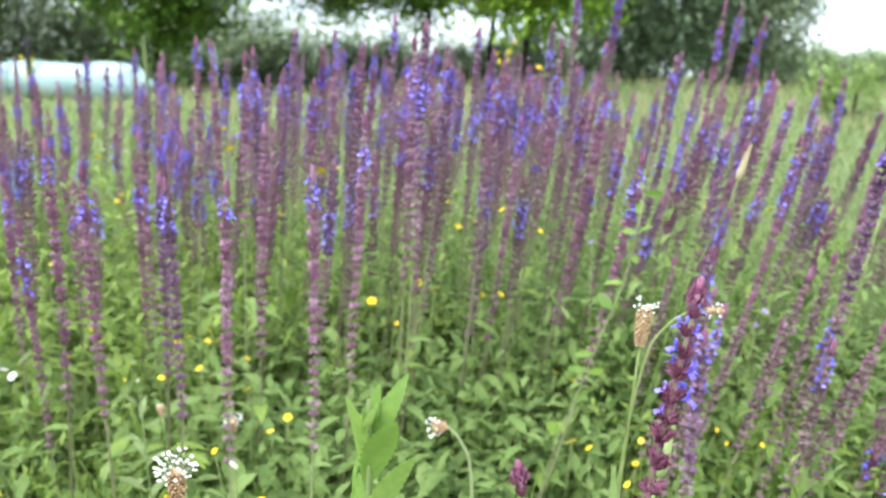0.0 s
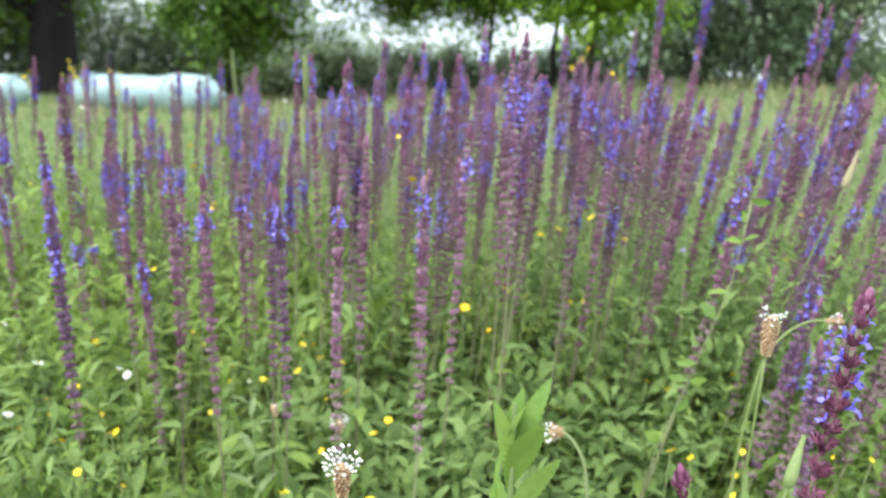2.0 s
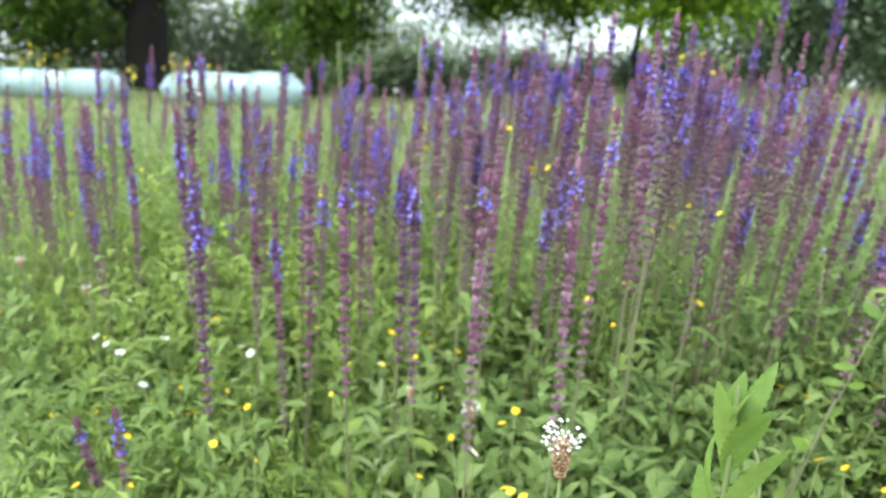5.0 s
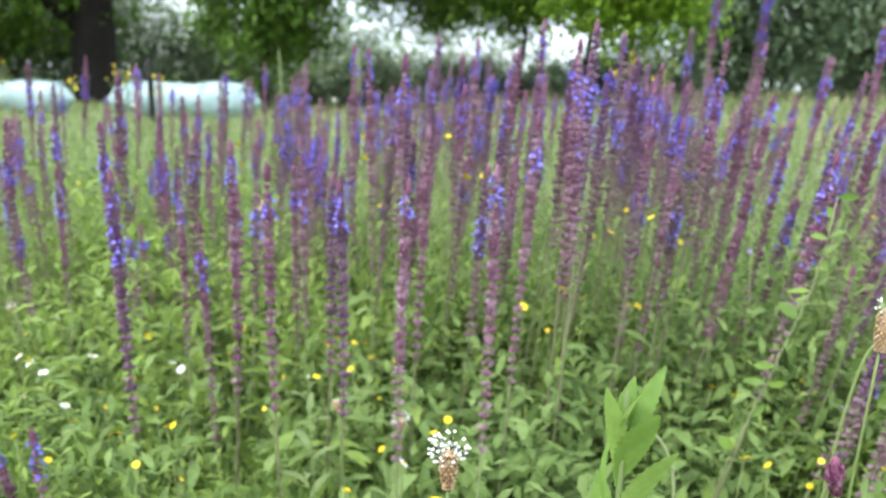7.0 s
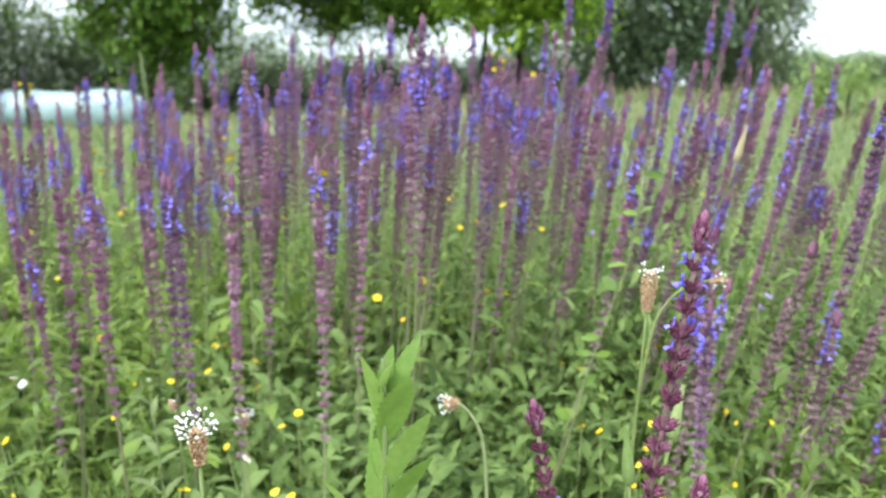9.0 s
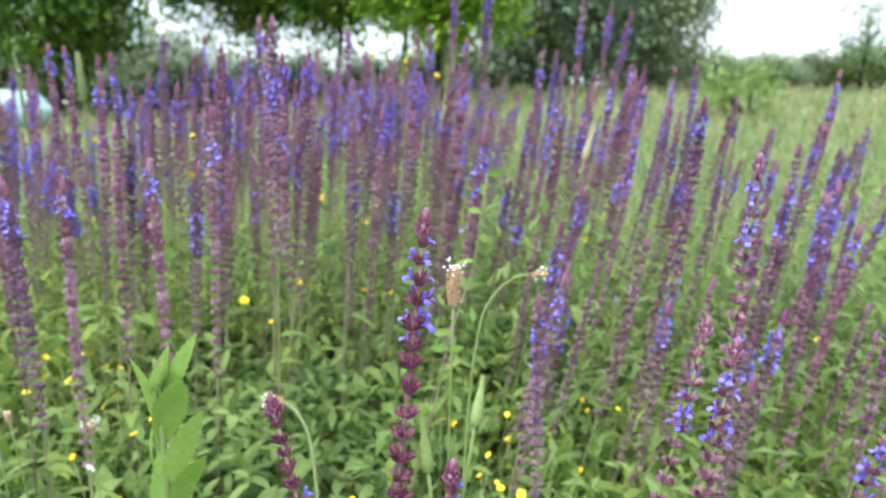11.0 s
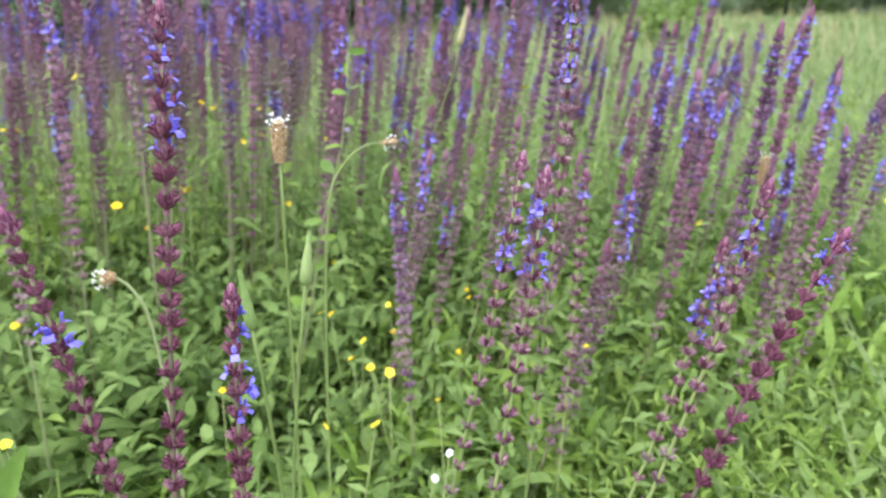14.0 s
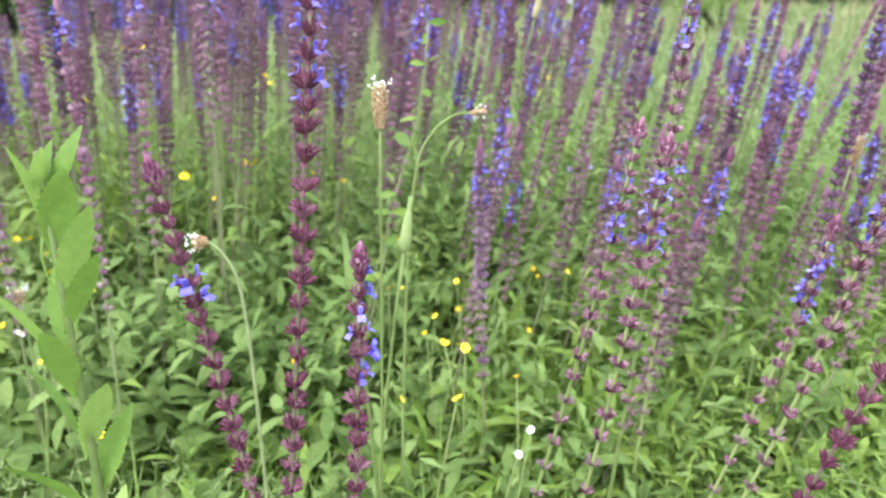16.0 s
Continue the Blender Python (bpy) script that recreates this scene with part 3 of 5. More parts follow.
CLUMP_RIGHT = [
    (0.354, 2.000, 1.005, 0.279, 2.030, 0.037, 0.104),
    (0.406, 1.730, 0.965, 0.298, 1.760, 0.026, 0.112),
    (0.310, 1.346, 0.829, 0.211, 1.376, 0.005, 0.021),
    (0.283, 1.168, 0.743, 0.167, 1.198, 0.010, 0.067),
    (0.322, 1.737, 0.782, 0.231, 1.767, 0.001, 0.003),
    (0.339, 1.249, 0.705, 0.261, 1.279, 0.081, 0.142),
    (0.274, 0.863, 0.683, 0.125, 0.893, 0.032, 0.085),
    (0.638, 2.000, 0.837, 0.538, 2.030, 0.053, 0.177),
    (0.527, 1.467, 0.785, 0.333, 1.497, 0.092, 0.151),
    (0.584, 1.548, 0.925, 0.543, 1.578, 0.059, 0.115),
    (0.819, 2.100, 0.973, 0.710, 2.130, 0.040, 0.127),
    (0.810, 1.900, 0.934, 0.537, 1.930, 0.056, 0.154),
    (0.884, 2.100, 0.800, 0.742, 2.130, 0.094, 0.160),
    (0.930, 2.100, 0.800, 0.729, 2.130, 0.045, 0.146),
]
CLUMP_EDGE = [
    (0.660, 1.350, 0.740, 0.518, 1.380, 0.013, 0.052),
    (0.826, 1.500, 0.782, 0.707, 1.530, 0.042, 0.132),
    (1.024, 1.700, 0.714, 0.788, 1.730, 0.004, 0.019),
    (0.861, 0.800, 0.677, 0.771, 0.830, 0.019, 0.078),
    (0.723, 0.654, 0.662, 0.659, 0.684, 0.039, 0.052),
    (0.426, 0.461, 0.697, 0.381, 0.491, 0.029, 0.075),
    (0.533, 0.800, 0.728, 0.458, 0.830, 0.029, 0.047),
    (0.377, 0.420, 0.583, 0.243, 0.450, 0.057, 0.095),
    (0.386, 0.393, 0.577, 0.295, 0.423, 0.040, 0.085),
    (0.565, 0.459, 0.495, 0.416, 0.489, 0.031, 0.111),
    (0.535, 0.363, 0.567, 0.346, 0.393, 0.038, 0.086),
    (0.536, 0.286, 0.553, 0.392, 0.316, 0.019, 0.038),
    (0.430, 1.000, 0.458, 0.361, 1.030, 0.062, 0.125),
]
CLUMP_FAR_RIGHT = [
    (0.385, 0.889, 0.561, 0.301, 0.919, 0.046, 0.096),
    (0.629, 0.852, 0.355, 0.573, 0.882, 0.065, 0.095),
    (0.766, 1.000, 0.594, 0.639, 1.030, 0.047, 0.091),
    (0.773, 0.914, 0.596, 0.727, 0.944, 0.023, 0.114),
    (0.849, 1.000, 0.597, 0.767, 1.030, 0.034, 0.078),
    (0.729, 0.768, 0.576, 0.610, 0.798, 0.018, 0.062),
    (1.003, 1.178, 0.550, 0.907, 1.208, 0.013, 0.065),
    (0.853, 0.800, 0.666, 0.759, 0.830, 0.025, 0.084),
    (0.884, 0.763, 0.601, 0.828, 0.793, 0.031, 0.121),
    (1.001, 0.884, 0.510, 1.065, 0.914, 0.004, 0.031),
    (0.482, 0.571, 0.536, 0.466, 0.601, 0.027, 0.038),
    (0.680, 0.902, 0.581, 0.617, 0.932, 0.084, 0.108),
    (0.959, 1.200, 0.771, 0.795, 1.230, 0.038, 0.091),
    (0.917, 0.881, 0.490, 0.910, 0.911, 0.021, 0.081),
]
CLUMP_FRONT = [
    (0.164, 0.303, 0.685, 0.088, 0.333, 0.023, 0.076),
    (0.081, 0.292, 0.591, 0.136, 0.322, 0.065, 0.088),
    (0.180, 0.318, 0.535, 0.161, 0.348, 0.025, 0.093),
    (0.313, 0.694, 0.518, 0.335, 0.724, 0.033, 0.079),
    (1.286, 1.400, 0.705, 0.926, 1.430, 0.003, 0.007),
    (0.609, 1.400, 0.771, 0.539, 1.430, 0.049, 0.085),
    (0.511, 1.600, 0.817, 0.385, 1.630, 0.045, 0.084),
    (0.722, 1.600, 0.787, 0.431, 1.630, 0.028, 0.114),
    (0.678, 1.400, 0.735, 0.466, 1.430, 0.006, 0.061),
    (0.778, 1.500, 0.782, 0.660, 1.530, 0.048, 0.112),
    (0.925, 1.500, 0.635, 0.852, 1.530, 0.003, 0.013),
    (0.778, 1.000, 0.657, 0.692, 1.030, 0.055, 0.101),
    (0.770, 0.900, 0.594, 0.701, 0.930, 0.039, 0.099),
    (-0.308, 1.250, 0.796, -0.308, 1.280, 0.045, 0.116),
]
CLUMP_BACK = [
    (-1.195, 1.900, 0.782, -1.249, 1.930, 0.024, 0.073),
    (-1.405, 2.400, 0.759, -1.451, 2.430, 0.142, 0.224),
    (-1.116, 2.000, 0.697, -1.153, 2.030, 0.085, 0.136),
    (-1.070, 2.200, 0.765, -1.120, 2.230, 0.018, 0.073),
    (-1.097, 2.600, 0.804, -1.137, 2.630, 0.038, 0.092),
    (-1.421, 1.600, 0.724, -1.469, 1.630, 0.159, 0.245),
    (-1.523, 1.900, 0.775, -1.591, 1.930, 0.058, 0.142),
    (-0.759, 0.750, 0.278, -0.693, 0.780, 0.013, 0.039),
    (-0.674, 0.720, 0.317, -0.664, 0.750, 0.018, 0.067),
    (-1.409, 2.000, 0.800, -1.534, 2.030, 0.066, 0.119),
    (-1.378, 1.800, 0.724, -1.434, 1.830, 0.159, 0.206),
    (-0.464, 1.137, 0.657, -0.473, 1.167, 0.100, 0.150),
    (-0.320, 0.872, 0.625, -0.340, 0.902, 0.031, 0.071),
    (-0.363, 1.200, 0.803, -0.368, 1.230, 0.015, 0.064),
]

for clump in (CLUMP_LEFT, CLUMP_MIDDLE, CLUMP_RIGHT, CLUMP_EDGE, CLUMP_FAR_RIGHT, CLUMP_FRONT, CLUMP_BACK):
    for row in clump:
        near = row[1] < 0.6
        sage(*row, detail="near" if near else "mid" if row[1] < 1.7 else "far", size=1.0 if row[1] < 1.7 else 0.85, tone="open" if near else "dark" if row[1] < 0.7 else rnd.choice(("open", "open", "dark")), bow=(0.14 if row[0] < 0.2 else 0.22) if row[1] > 0.33 else -0.45 if row[1] > 0.305 or row[1] < 0.295 else 0.03)

# the rest of the dense clump behind, and a loose drift beside it
for i in range(310):
    dense = i < 250
    y = rnd.uniform(1.12, 2.5) if i < 140 else rnd.uniform(1.75, 3.1) if dense else rnd.uniform(1.4, 3.0)
    x = rnd.gauss(0.04, 0.33) * (0.55 + 0.42 * y) if dense else rnd.uniform(-2.4, -0.5)
    z = rnd.uniform(0.60, 0.85) - 0.10 * min(1, abs(x)) if dense else rnd.uniform(0.48, 0.76)
    b = rnd.uniform(0.01, 0.09)
    sage(x, y, z, x - 0.05 + rnd.uniform(-0.05, 0.03) - max(0, x) * 0.12, y + rnd.uniform(-0.04, 0.04), b, b + max(0.0, rnd.uniform(-0.015, 0.085)), "far", rnd.uniform(0.78, 0.98) if dense else 0.72,
         rnd.choice(("open", "open", "dark", "old")), 0.14, y > 1.62 or i > 200)

# thin spikes leaning out over the open side
for i in range(22):
    x, y = rnd.uniform(0.75, 1.55), rnd.uniform(1.0, 1.9)
    b = rnd.uniform(0.02, 0.07)
    sage(x, y, rnd.uniform(0.50, 0.70), x - rnd.uniform(0.10, 0.22), y + 0.03, b, b + rnd.uniform(0.0, 0.07), "far", rnd.uniform(0.75, 0.95), rnd.choice(("open", "dark", "dark")))

# slim blue-flecked spikes that lean out beside the climbing vetch
for i in range(13):
    x, y, b = rnd.uniform(0.36, 0.86), rnd.uniform(0.98, 1.5), rnd.uniform(0.02, 0.06)
    sage(x, y, rnd.uniform(0.54, 0.72), x - rnd.uniform(0.12, 0.22), y + 0.03, b, b + rnd.uniform(0.02, 0.08), "mid", rnd.uniform(0.8, 0.92), rnd.choice(("open", "dark")), 0.22)

# a loose scatter of short spikes along the other side
for i in range(45):
    x, y, b = rnd.uniform(-1.5, -0.5), rnd.uniform(1.15, 2.3), rnd.uniform(0.02, 0.08)
    sage(x, y, rnd.uniform(0.42, 0.66), x + rnd.uniform(-0.04, 0.06), y + 0.02, b, b + rnd.uniform(0.0, 0.07), "far", rnd.uniform(0.75, 0.95), rnd.choice(("open", "dark", "old")), 0.14, True)

shapes = [(k, s) for k, pieces in enumerate(DRIFT.values()) for s in pieces]
drift_mesh = mesh("sage_drift", *join(*[s for k, s in shapes]), list(DRIFT)[0])
for m in list(DRIFT)[1:]:
    drift_mesh.materials.append(m)
drift_mesh.polygons.foreach_set("material_index", [k for k, s in shapes for f in s[1]])
tagged(new("sage_drift", drift_mesh), "dense drift of purple and blue sage spikes behind", "flowers", kind="stuff")

# faded, leaning spikes low on the open side
for i in range(24):
    x, y, z = rnd.uniform(0.36, 0.95), rnd.uniform(0.58, 1.05), rnd.uniform(0.40, 0.56)
    sage(x, y, z, x - rnd.uniform(0.05, 0.16), y + 0.03, 0.03, 0.03 + (0.04 if i % 3 == 0 else 0), "mid", 0.95, "old")

# ---- low foliage of the meadow ----


def clear_ground(n, near, far, half_angle, seed, facing=0.0):
    """Places in a fan before the camera, evenly spread by area, thinning with distance."""
    r = np.random.default_rng(seed)
    d = np.exp(r.uniform(np.log(near), np.log(far), n))
    a = facing + r.uniform(-half_angle, half_angle, n)
    x, y = 0.06 + d * np.sin(a), -0.15 + d * np.cos(a)
    return x, y, d, r


def leafy_stems(name, n, near, far, low, high, leaf_low, leaf_high, slim, material, seed, pairs=5, label="", along=4, patchy=True, clump=None, half_angle=0.85, facing=0.0):
    x, y, d, r = clear_ground(n, near, far, half_angle, seed, facing)
    if clump:
        turn, out = r.uniform(0, 6.28, n), clump[2] * np.sqrt(r.uniform(0, 1, n))
        x, y = clump[0] + out * np.cos(turn), clump[1] + out * np.sin(turn)
        d = np.hypot(x - 0.06, y + 0.15)
    if patchy:
        keep = np.sin(x * 4.3 + seed * 1.9) * np.sin(y * 3.9 + seed * 2.7) + r.uniform(-0.5, 0.5, n) > -0.12
        x, y, d, n = x[keep], y[keep], d[keep], int(keep.sum())
    h = r.uniform(low, high, n) * (0.75 + 0.5 * np.sin(x * 5 + 2) * np.sin(y * 4 + seed))
    h *= np.clip((d - 0.2) / 0.9, 0.25, 1) * np.where(d > 1.3, 1.25, 1.0)
    z0 = ground_height(x, y)
    lean_a, lean = r.uniform(0, 6.28, n), r.uniform(0, 0.35, n)
    place, az, el, ln, wd, bd = [], [], [], [], [], []
    for k in range(pairs):
        u = (k + 0.6) / pairs
        turn = r.uniform(0, 6.28, n)
        for side in (0, np.pi):
            px = x + np.cos(lean_a) * lean * h * u
            py = y + np.sin(lean_a) * lean * h * u
            place.append(np.stack([px, py, z0 + h * u], -1))
            az.append(turn + side + r.uniform(-0.4, 0.4, n))
            el.append(r.uniform(-0.2, 1.15, n) + 0.3 * u)
            size = r.uniform(leaf_low, leaf_high, n) * (1.1 - 0.55 * u)
            ln.append(size)
            wd.append(size * slim * r.uniform(0.8, 1.2, n))
            bd.append(r.uniform(0.2, 1.1, n))
    v, q = scatter_blades(np.concatenate(place), np.concatenate(az), np.concatenate(el), np.concatenate(ln), np.concatenate(wd), np.concatenate(bd), along, 0 if slim < 0.21 else 1)
    tagged(new(name, array_mesh(name, v, q, material)), label, "foliage", kind="stuff")


leafy_stems("sage_foliage", 3300, 0.75, 3.4, 0.14, 0.36, 0.022, 0.066, 0.36, SAGE_LEAF, 1, 5, "dense dull green sage leaves at the foot of the spikes", 2)
leafy_stems("herb_foliage", 5600, 0.6, 4.5, 0.10, 0.34, 0.014, 0.046, 0.28, HERB_LEAF, 2, 5, "small fresh green herb leaves covering the ground", 2)
leafy_stems("broad_foliage", 1700, 0.7, 2.4, 0.08, 0.25, 0.045, 0.085, 0.50, SAGE_LEAF, 4, 4, "broad wrinkled dull green sage leaves near the ground", 3)
leafy_stems("feathery_foliage", 3000, 0.6, 2.6, 0.10, 0.30, 0.012, 0.032, 0.15, FEATHER_LEAF, 6, 8, "feathery grey-green herb leaves in soft tufts", 2)
leafy_stems("fine_foliage", 2600, 0.55, 2.6, 0.08, 0.26, 0.016, 0.036, 0.20, HERB_LEAF, 9, 7, "fine narrow light green leaves filling the gaps", 2)
leafy_stems("clover_foliage", 3200, 0.55, 2.2, 0.05, 0.22, 0.008, 0.020, 0.70, CLOVER_LEAF, 5, 5, "small rounded clover leaves in loose tufts", 2)
leafy_stems("low_foliage", 2200, 0.5, 2.4, 0.02, 0.12, 0.02, 0.045, 0.45, CLOVER_LEAF, 3, 3, "low broad leaves close to the soil", 2, False)
for i, (cx, cy, radius, count) in enumerate(((0.08, 1.02, 0.30, 210), (-0.28, 1.12, 0.24, 130), (0.34, 1.30, 0.28, 140), (-0.02, 1.50, 0.40, 170), (-0.75, 1.35, 0.30, 120))):
    leafy_stems("sage_basal_leaves", count, 0.7, 2.4, 0.16, 0.34, 0.035, 0.075, 0.42, SAGE_LEAF, 11 + i, 5, "clump of broad wrinkled sage leaves", 3, False, (cx, cy, radius))
leafy_stems("tall_foliage", 800, 0.7, 2.4, 0.28, 0.46, 0.014, 0.042, 0.30, HERB_LEAF, 19, 6, "fine light green stems and leaves between the sage spikes", 2, False, (0.1, 1.75, 0.85))
for i, (cx, cy, radius, count) in enumerate(((0.05, 1.30, 0.44, 620), (-0.85, 1.60, 0.6, 480), (0.85, 1.55, 0.6, 300), (0.0, 2.1, 0.7, 420), (-0.35, 1.75, 0.5, 360), (-1.35, 2.3, 0.7, 420), (0.5, 1.6, 0.45, 300), (-1.5, 1.6, 0.5, 260), (-2.9, 3.9, 0.8, 300), (-1.9, 3.3, 0.8, 260))):
    leafy_stems("between_foliage", count, 0.7, 2.4, 0.26, 0.40, 0.03, 0.075, 0.36, HERB_LEAF if i % 3 == 1 else SAGE_LEAF, 31 + i, 6, "green leaves rising between the sage stems", 2, False, (cx, cy, radius))
for i, (cx, cy, radius, count) in enumerate(((0.72, 0.88, 0.36, 190), (0.42, 0.92, 0.30, 150), (1.05, 1.20, 0.40, 120), (-0.45, 0.85, 0.35, 70), (0.15, 0.72, 0.2, 30), (0.50, 0.62, 0.24, 150), (0.78, 0.68, 0.24, 120), (0.34, 0.70, 0.16, 60))):
    leafy_stems("lance_leaves", count, 0.7, 2.4, 0.08, 0.22, 0.06, 0.12, 0.19, LANCE_LEAF, 17 + 3 * i, 4, "clump of long light green lance-shaped leaves", 4, False, (cx, cy, radius))


def grass(name, n, near, far, low, high, width, material, seed, half_angle=0.85, label="", spread=0.5, along=4, facing=0.0, bend=0.9):
    x, y, d, r = clear_ground(n, near, far, half_angle, seed, facing)
    place = np.stack([x, y, ground_height(x, y)], -1)
    ln = r.uniform(low, high, n) * np.clip((d - 0.1) / 0.9, 0.35, 1)
    ln *= 1 - 0.45 * np.clip((-1.5 - x) / 2.5, 0, 1) * np.clip((y - 3) / 3, 0, 1)
    v, q = scatter_blades(place, r.uniform(0, 6.28, n), r.uniform(1.57 - spread, 1.55, n), ln, width * (0.7 + 0.55 * d) * r.uniform(0.7, 1.3, n), r.uniform(0.1, bend, n), along, 0,
                          np.array([0.8, 1.0, 0.8, 0.45, 0.05]))
    tagged(new(name, array_mesh(name, v, q, material)), label, "grass", kind="stuff")


grass("near_grass", 9000, 0.6, 3.5, 0.08, 0.26, 0.0032, GRASS, 21, label="fine green grass blades among the sage")
leafy_stems("meadow_herbs", 4200, 2.0, 9.0, 0.12, 0.26, 0.035, 0.085, 0.30, HERB_LEAF, 29, 4, "soft green herbs through the meadow grass", 2, True)
grass("meadow_grass", 82000, 1.9, 34, 0.16, 0.38, 0.0028, MEADOW, 22, 0.95, "tall soft yellow-green meadow grass", 1.0, 2, 0.0, 2.1)
grass("seeding_grass", 2400, 9.0, 34, 0.38, 0.50, 0.0022, STRAW, 23, 0.95, "pale seeding grass heads over the meadow", 0.25, 3)

# the meadow goes on beside and behind
grass("foot_grass", 7000, 0.10, 0.66, 0.14, 0.26, 0.0036, MEADOW, 25, math.pi, "short green grass blades", 1.0, 2, 0.0, 1.8)
grass("open_meadow_grass", 60000, 0.5, 18, 0.18, 0.36, 0.0064, MEADOW, 24, math.pi - 0.85, "tall soft meadow grass all round", 1.0, 2, math.pi, 2.1)
leafy_stems("open_meadow_herbs", 3200, 0.6, 7.0, 0.08, 0.26, 0.04, 0.08, 0.34, HERB_LEAF, 27, 4, "low green herbs scattered through the meadow grass", 2, True, None, math.pi - 0.8, math.pi)

# ---- trees and shrubs behind the meadow ----


def leaf_cloud(centres, spreads, counts, size, seed):
    """Small leaves in clumps round the given centres."""
    r = np.random.default_rng(seed)
    place = np.concatenate([c + r.normal(0, 1, (k, 3)) * s for c, s, k in zip(centres, spreads, counts)])
    place[:, 2] = np.maximum(place[:, 2], 0.05)
    n = len(place)
    return scatter_blades(place, r.uniform(0, 6.28, n), r.uniform(-0.9, 0.7, n), r.uniform(0.7, 1.3, n) * size, r.uniform(0.45, 0.8, n) * size, r.uniform(0, 0.8, n), 1, 0, np.array([1.0, 0.45]))


def tree(name, x, y, trunk_r, trunk_h, crown, clumps, leaves, leaf_size, material, seed, label, spread=0.42, limbs=9, droop=0.0):
    """A tree with a tapered trunk, limbs reaching into the crown, and a crown of leafy clumps in an ellipsoid (cx, cy, cz, rx, ry, rz)."""
    r = random.Random(seed)
    root = thing(name, (x, y, float(ground_height(x, y))), label, "tree")
    pts = [(0, 0, -0.1), (0.02, 0, 0.3), (-0.05, 0.03, trunk_h * 0.5), (0.04, 0, trunk_h), (0.1, 0.1, trunk_h * 1.6), (0.1, 0.15, trunk_h * 2.3)]
    part("trunk", mesh("trunk", *tube(pts, [trunk_r * k for k in (1.35, 1.05, 0.92, 0.85, 0.5, 0.2)], 14), SHADED_BARK), root)
    cx, cy, cz, rx, ry, rz = crown
    centres = []
    while len(centres) < clumps:
        p = Vector((r.uniform(-1, 1), r.uniform(-1, 1), r.uniform(-1, 1)))
        if 0.35 < p.length < 1.0:
            centres.append((cx + p.x * rx, cy + p.y * ry, cz + p.z * rz - droop * abs(p.x) ** 2))
    for i in range(limbs):
        end = Vector(centres[i * len(centres) // limbs])
        start = Vector((0, 0, trunk_h * r.uniform(0.8, 1.5)))
        bend = start.lerp(end, 0.5) + Vector((r.uniform(-0.3, 0.3), r.uniform(-0.3, 0.3), r.uniform(0.0, 0.5)))
        path = [start * (1 - u) ** 2 + bend * 2 * u * (1 - u) + end * u * u for u in (0, 0.2, 0.4, 0.6, 0.8, 1)]
        part("limb", mesh("limb", *tube(path, [trunk_r * 0.32 * (1 - 0.16 * k) for k in range(6)], 7), SHADED_BARK), root)
    v, q = leaf_cloud([np.array(c) for c in centres], [spread * r.uniform(0.7, 1.3) for _ in centres], [leaves] * clumps, leaf_size, seed)
    part("crown", array_mesh("crown", v, q, material), root)
    return root


def shrub(name, x, y, rx, ry, h, clumps, leaves, leaf_size, material, seed, label):
    r = random.Random(seed)
    root = thing(name, (x, y, float(ground_height(x, y))), label, "shrub")
    centres = []
    for i in range(clumps):
        a, d = r.uniform(0, 6.28), math.sqrt(r.random())
        centres.append((math.cos(a) * d * rx, math.sin(a) * d * ry, r.uniform(0.1, 1) * h * (1 - 0.45 * d * d)))
    for i in range(5):
        end = Vector(centres[i])
        part("branch", mesh("branch", *tube([(r.uniform(-0.2, 0.2), 0, -0.05), end * 0.5 + Vector((0, 0, 0.1)), end], [0.035, 0.022, 0.008], 6), SHADED_BARK), root)
    v, q = leaf_cloud([np.array(c) for c in centres], [0.22 * h * r.uniform(0.5, 1.0) for _ in centres], [leaves] * clumps, leaf_size, seed)
    part("foliage", array_mesh("foliage", v, q, material), root)
    return root


tree("oak_tree", -11.9, 18.2, 0.62, 1.9, (-2.6, -0.5, 4.7, 4.6, 3.6, 2.95), 165, 125, 0.19, OAK_LEAF, 31, "broad oak with low hanging leaves and a thick trunk coloured dark for crown shade", 0.5, 14)
tree("oak_tree", -19.5, 21.0, 0.35, 1.6, (1.2, 0, 4.0, 4.0, 2.5, 2.6), 130, 140, 0.19, OAK_LEAF, 39, "broad dark green oak at the meadow's edge", 0.5)
tree("young_oak", -6.9, 17.2, 0.09, 1.2, (0.1, 0, 2.7, 1.7, 1.3, 1.75), 100, 110, 0.16, OAK_LEAF, 37, "small dark oak with leaves hanging low", 0.36)
tree("oak_tree", 0.9, 20.5, 0.08, 1.9, (-3.4, 0, 3.75, 3.4, 1.8, 2.05), 360, 90, 0.15, OAK_LEAF, 32, "dark green oak with thin spreading branches over the meadow", 0.32, 34)
tree("young_oak", 1.5, 16.5, 0.08, 1.5, (0.1, 0, 2.95, 1.7, 1.5, 1.8), 110, 140, 0.15, BRIGHT_TREE, 33, "bright yellow-green young oak with hanging leaves", 0.34)
tree("young_oak", -0.8, 19, 0.05, 1.6, (0, 0, 3.4, 1.75, 1.4, 1.45), 85, 100, 0.15, OAK_LEAF, 38, "green young oak with a hanging crown over the meadow", 0.33, 8)
tree("ash_tree", 5.7, 24, 0.30, 1.4, (0, 0, 3.2, 2.6, 2.6, 3.0), 170, 150, 0.19, DARK_TREE, 34, "dark dense tree with foliage down to the grass", 0.5)
tree("willow_tree", 10.1, 26, 0.25, 1.2, (-0.2, 0, 2.7, 2.1, 2.0, 2.6), 140, 150, 0.17, WILLOW, 35, "soft grey-green willow at the meadow's edge", 0.45)
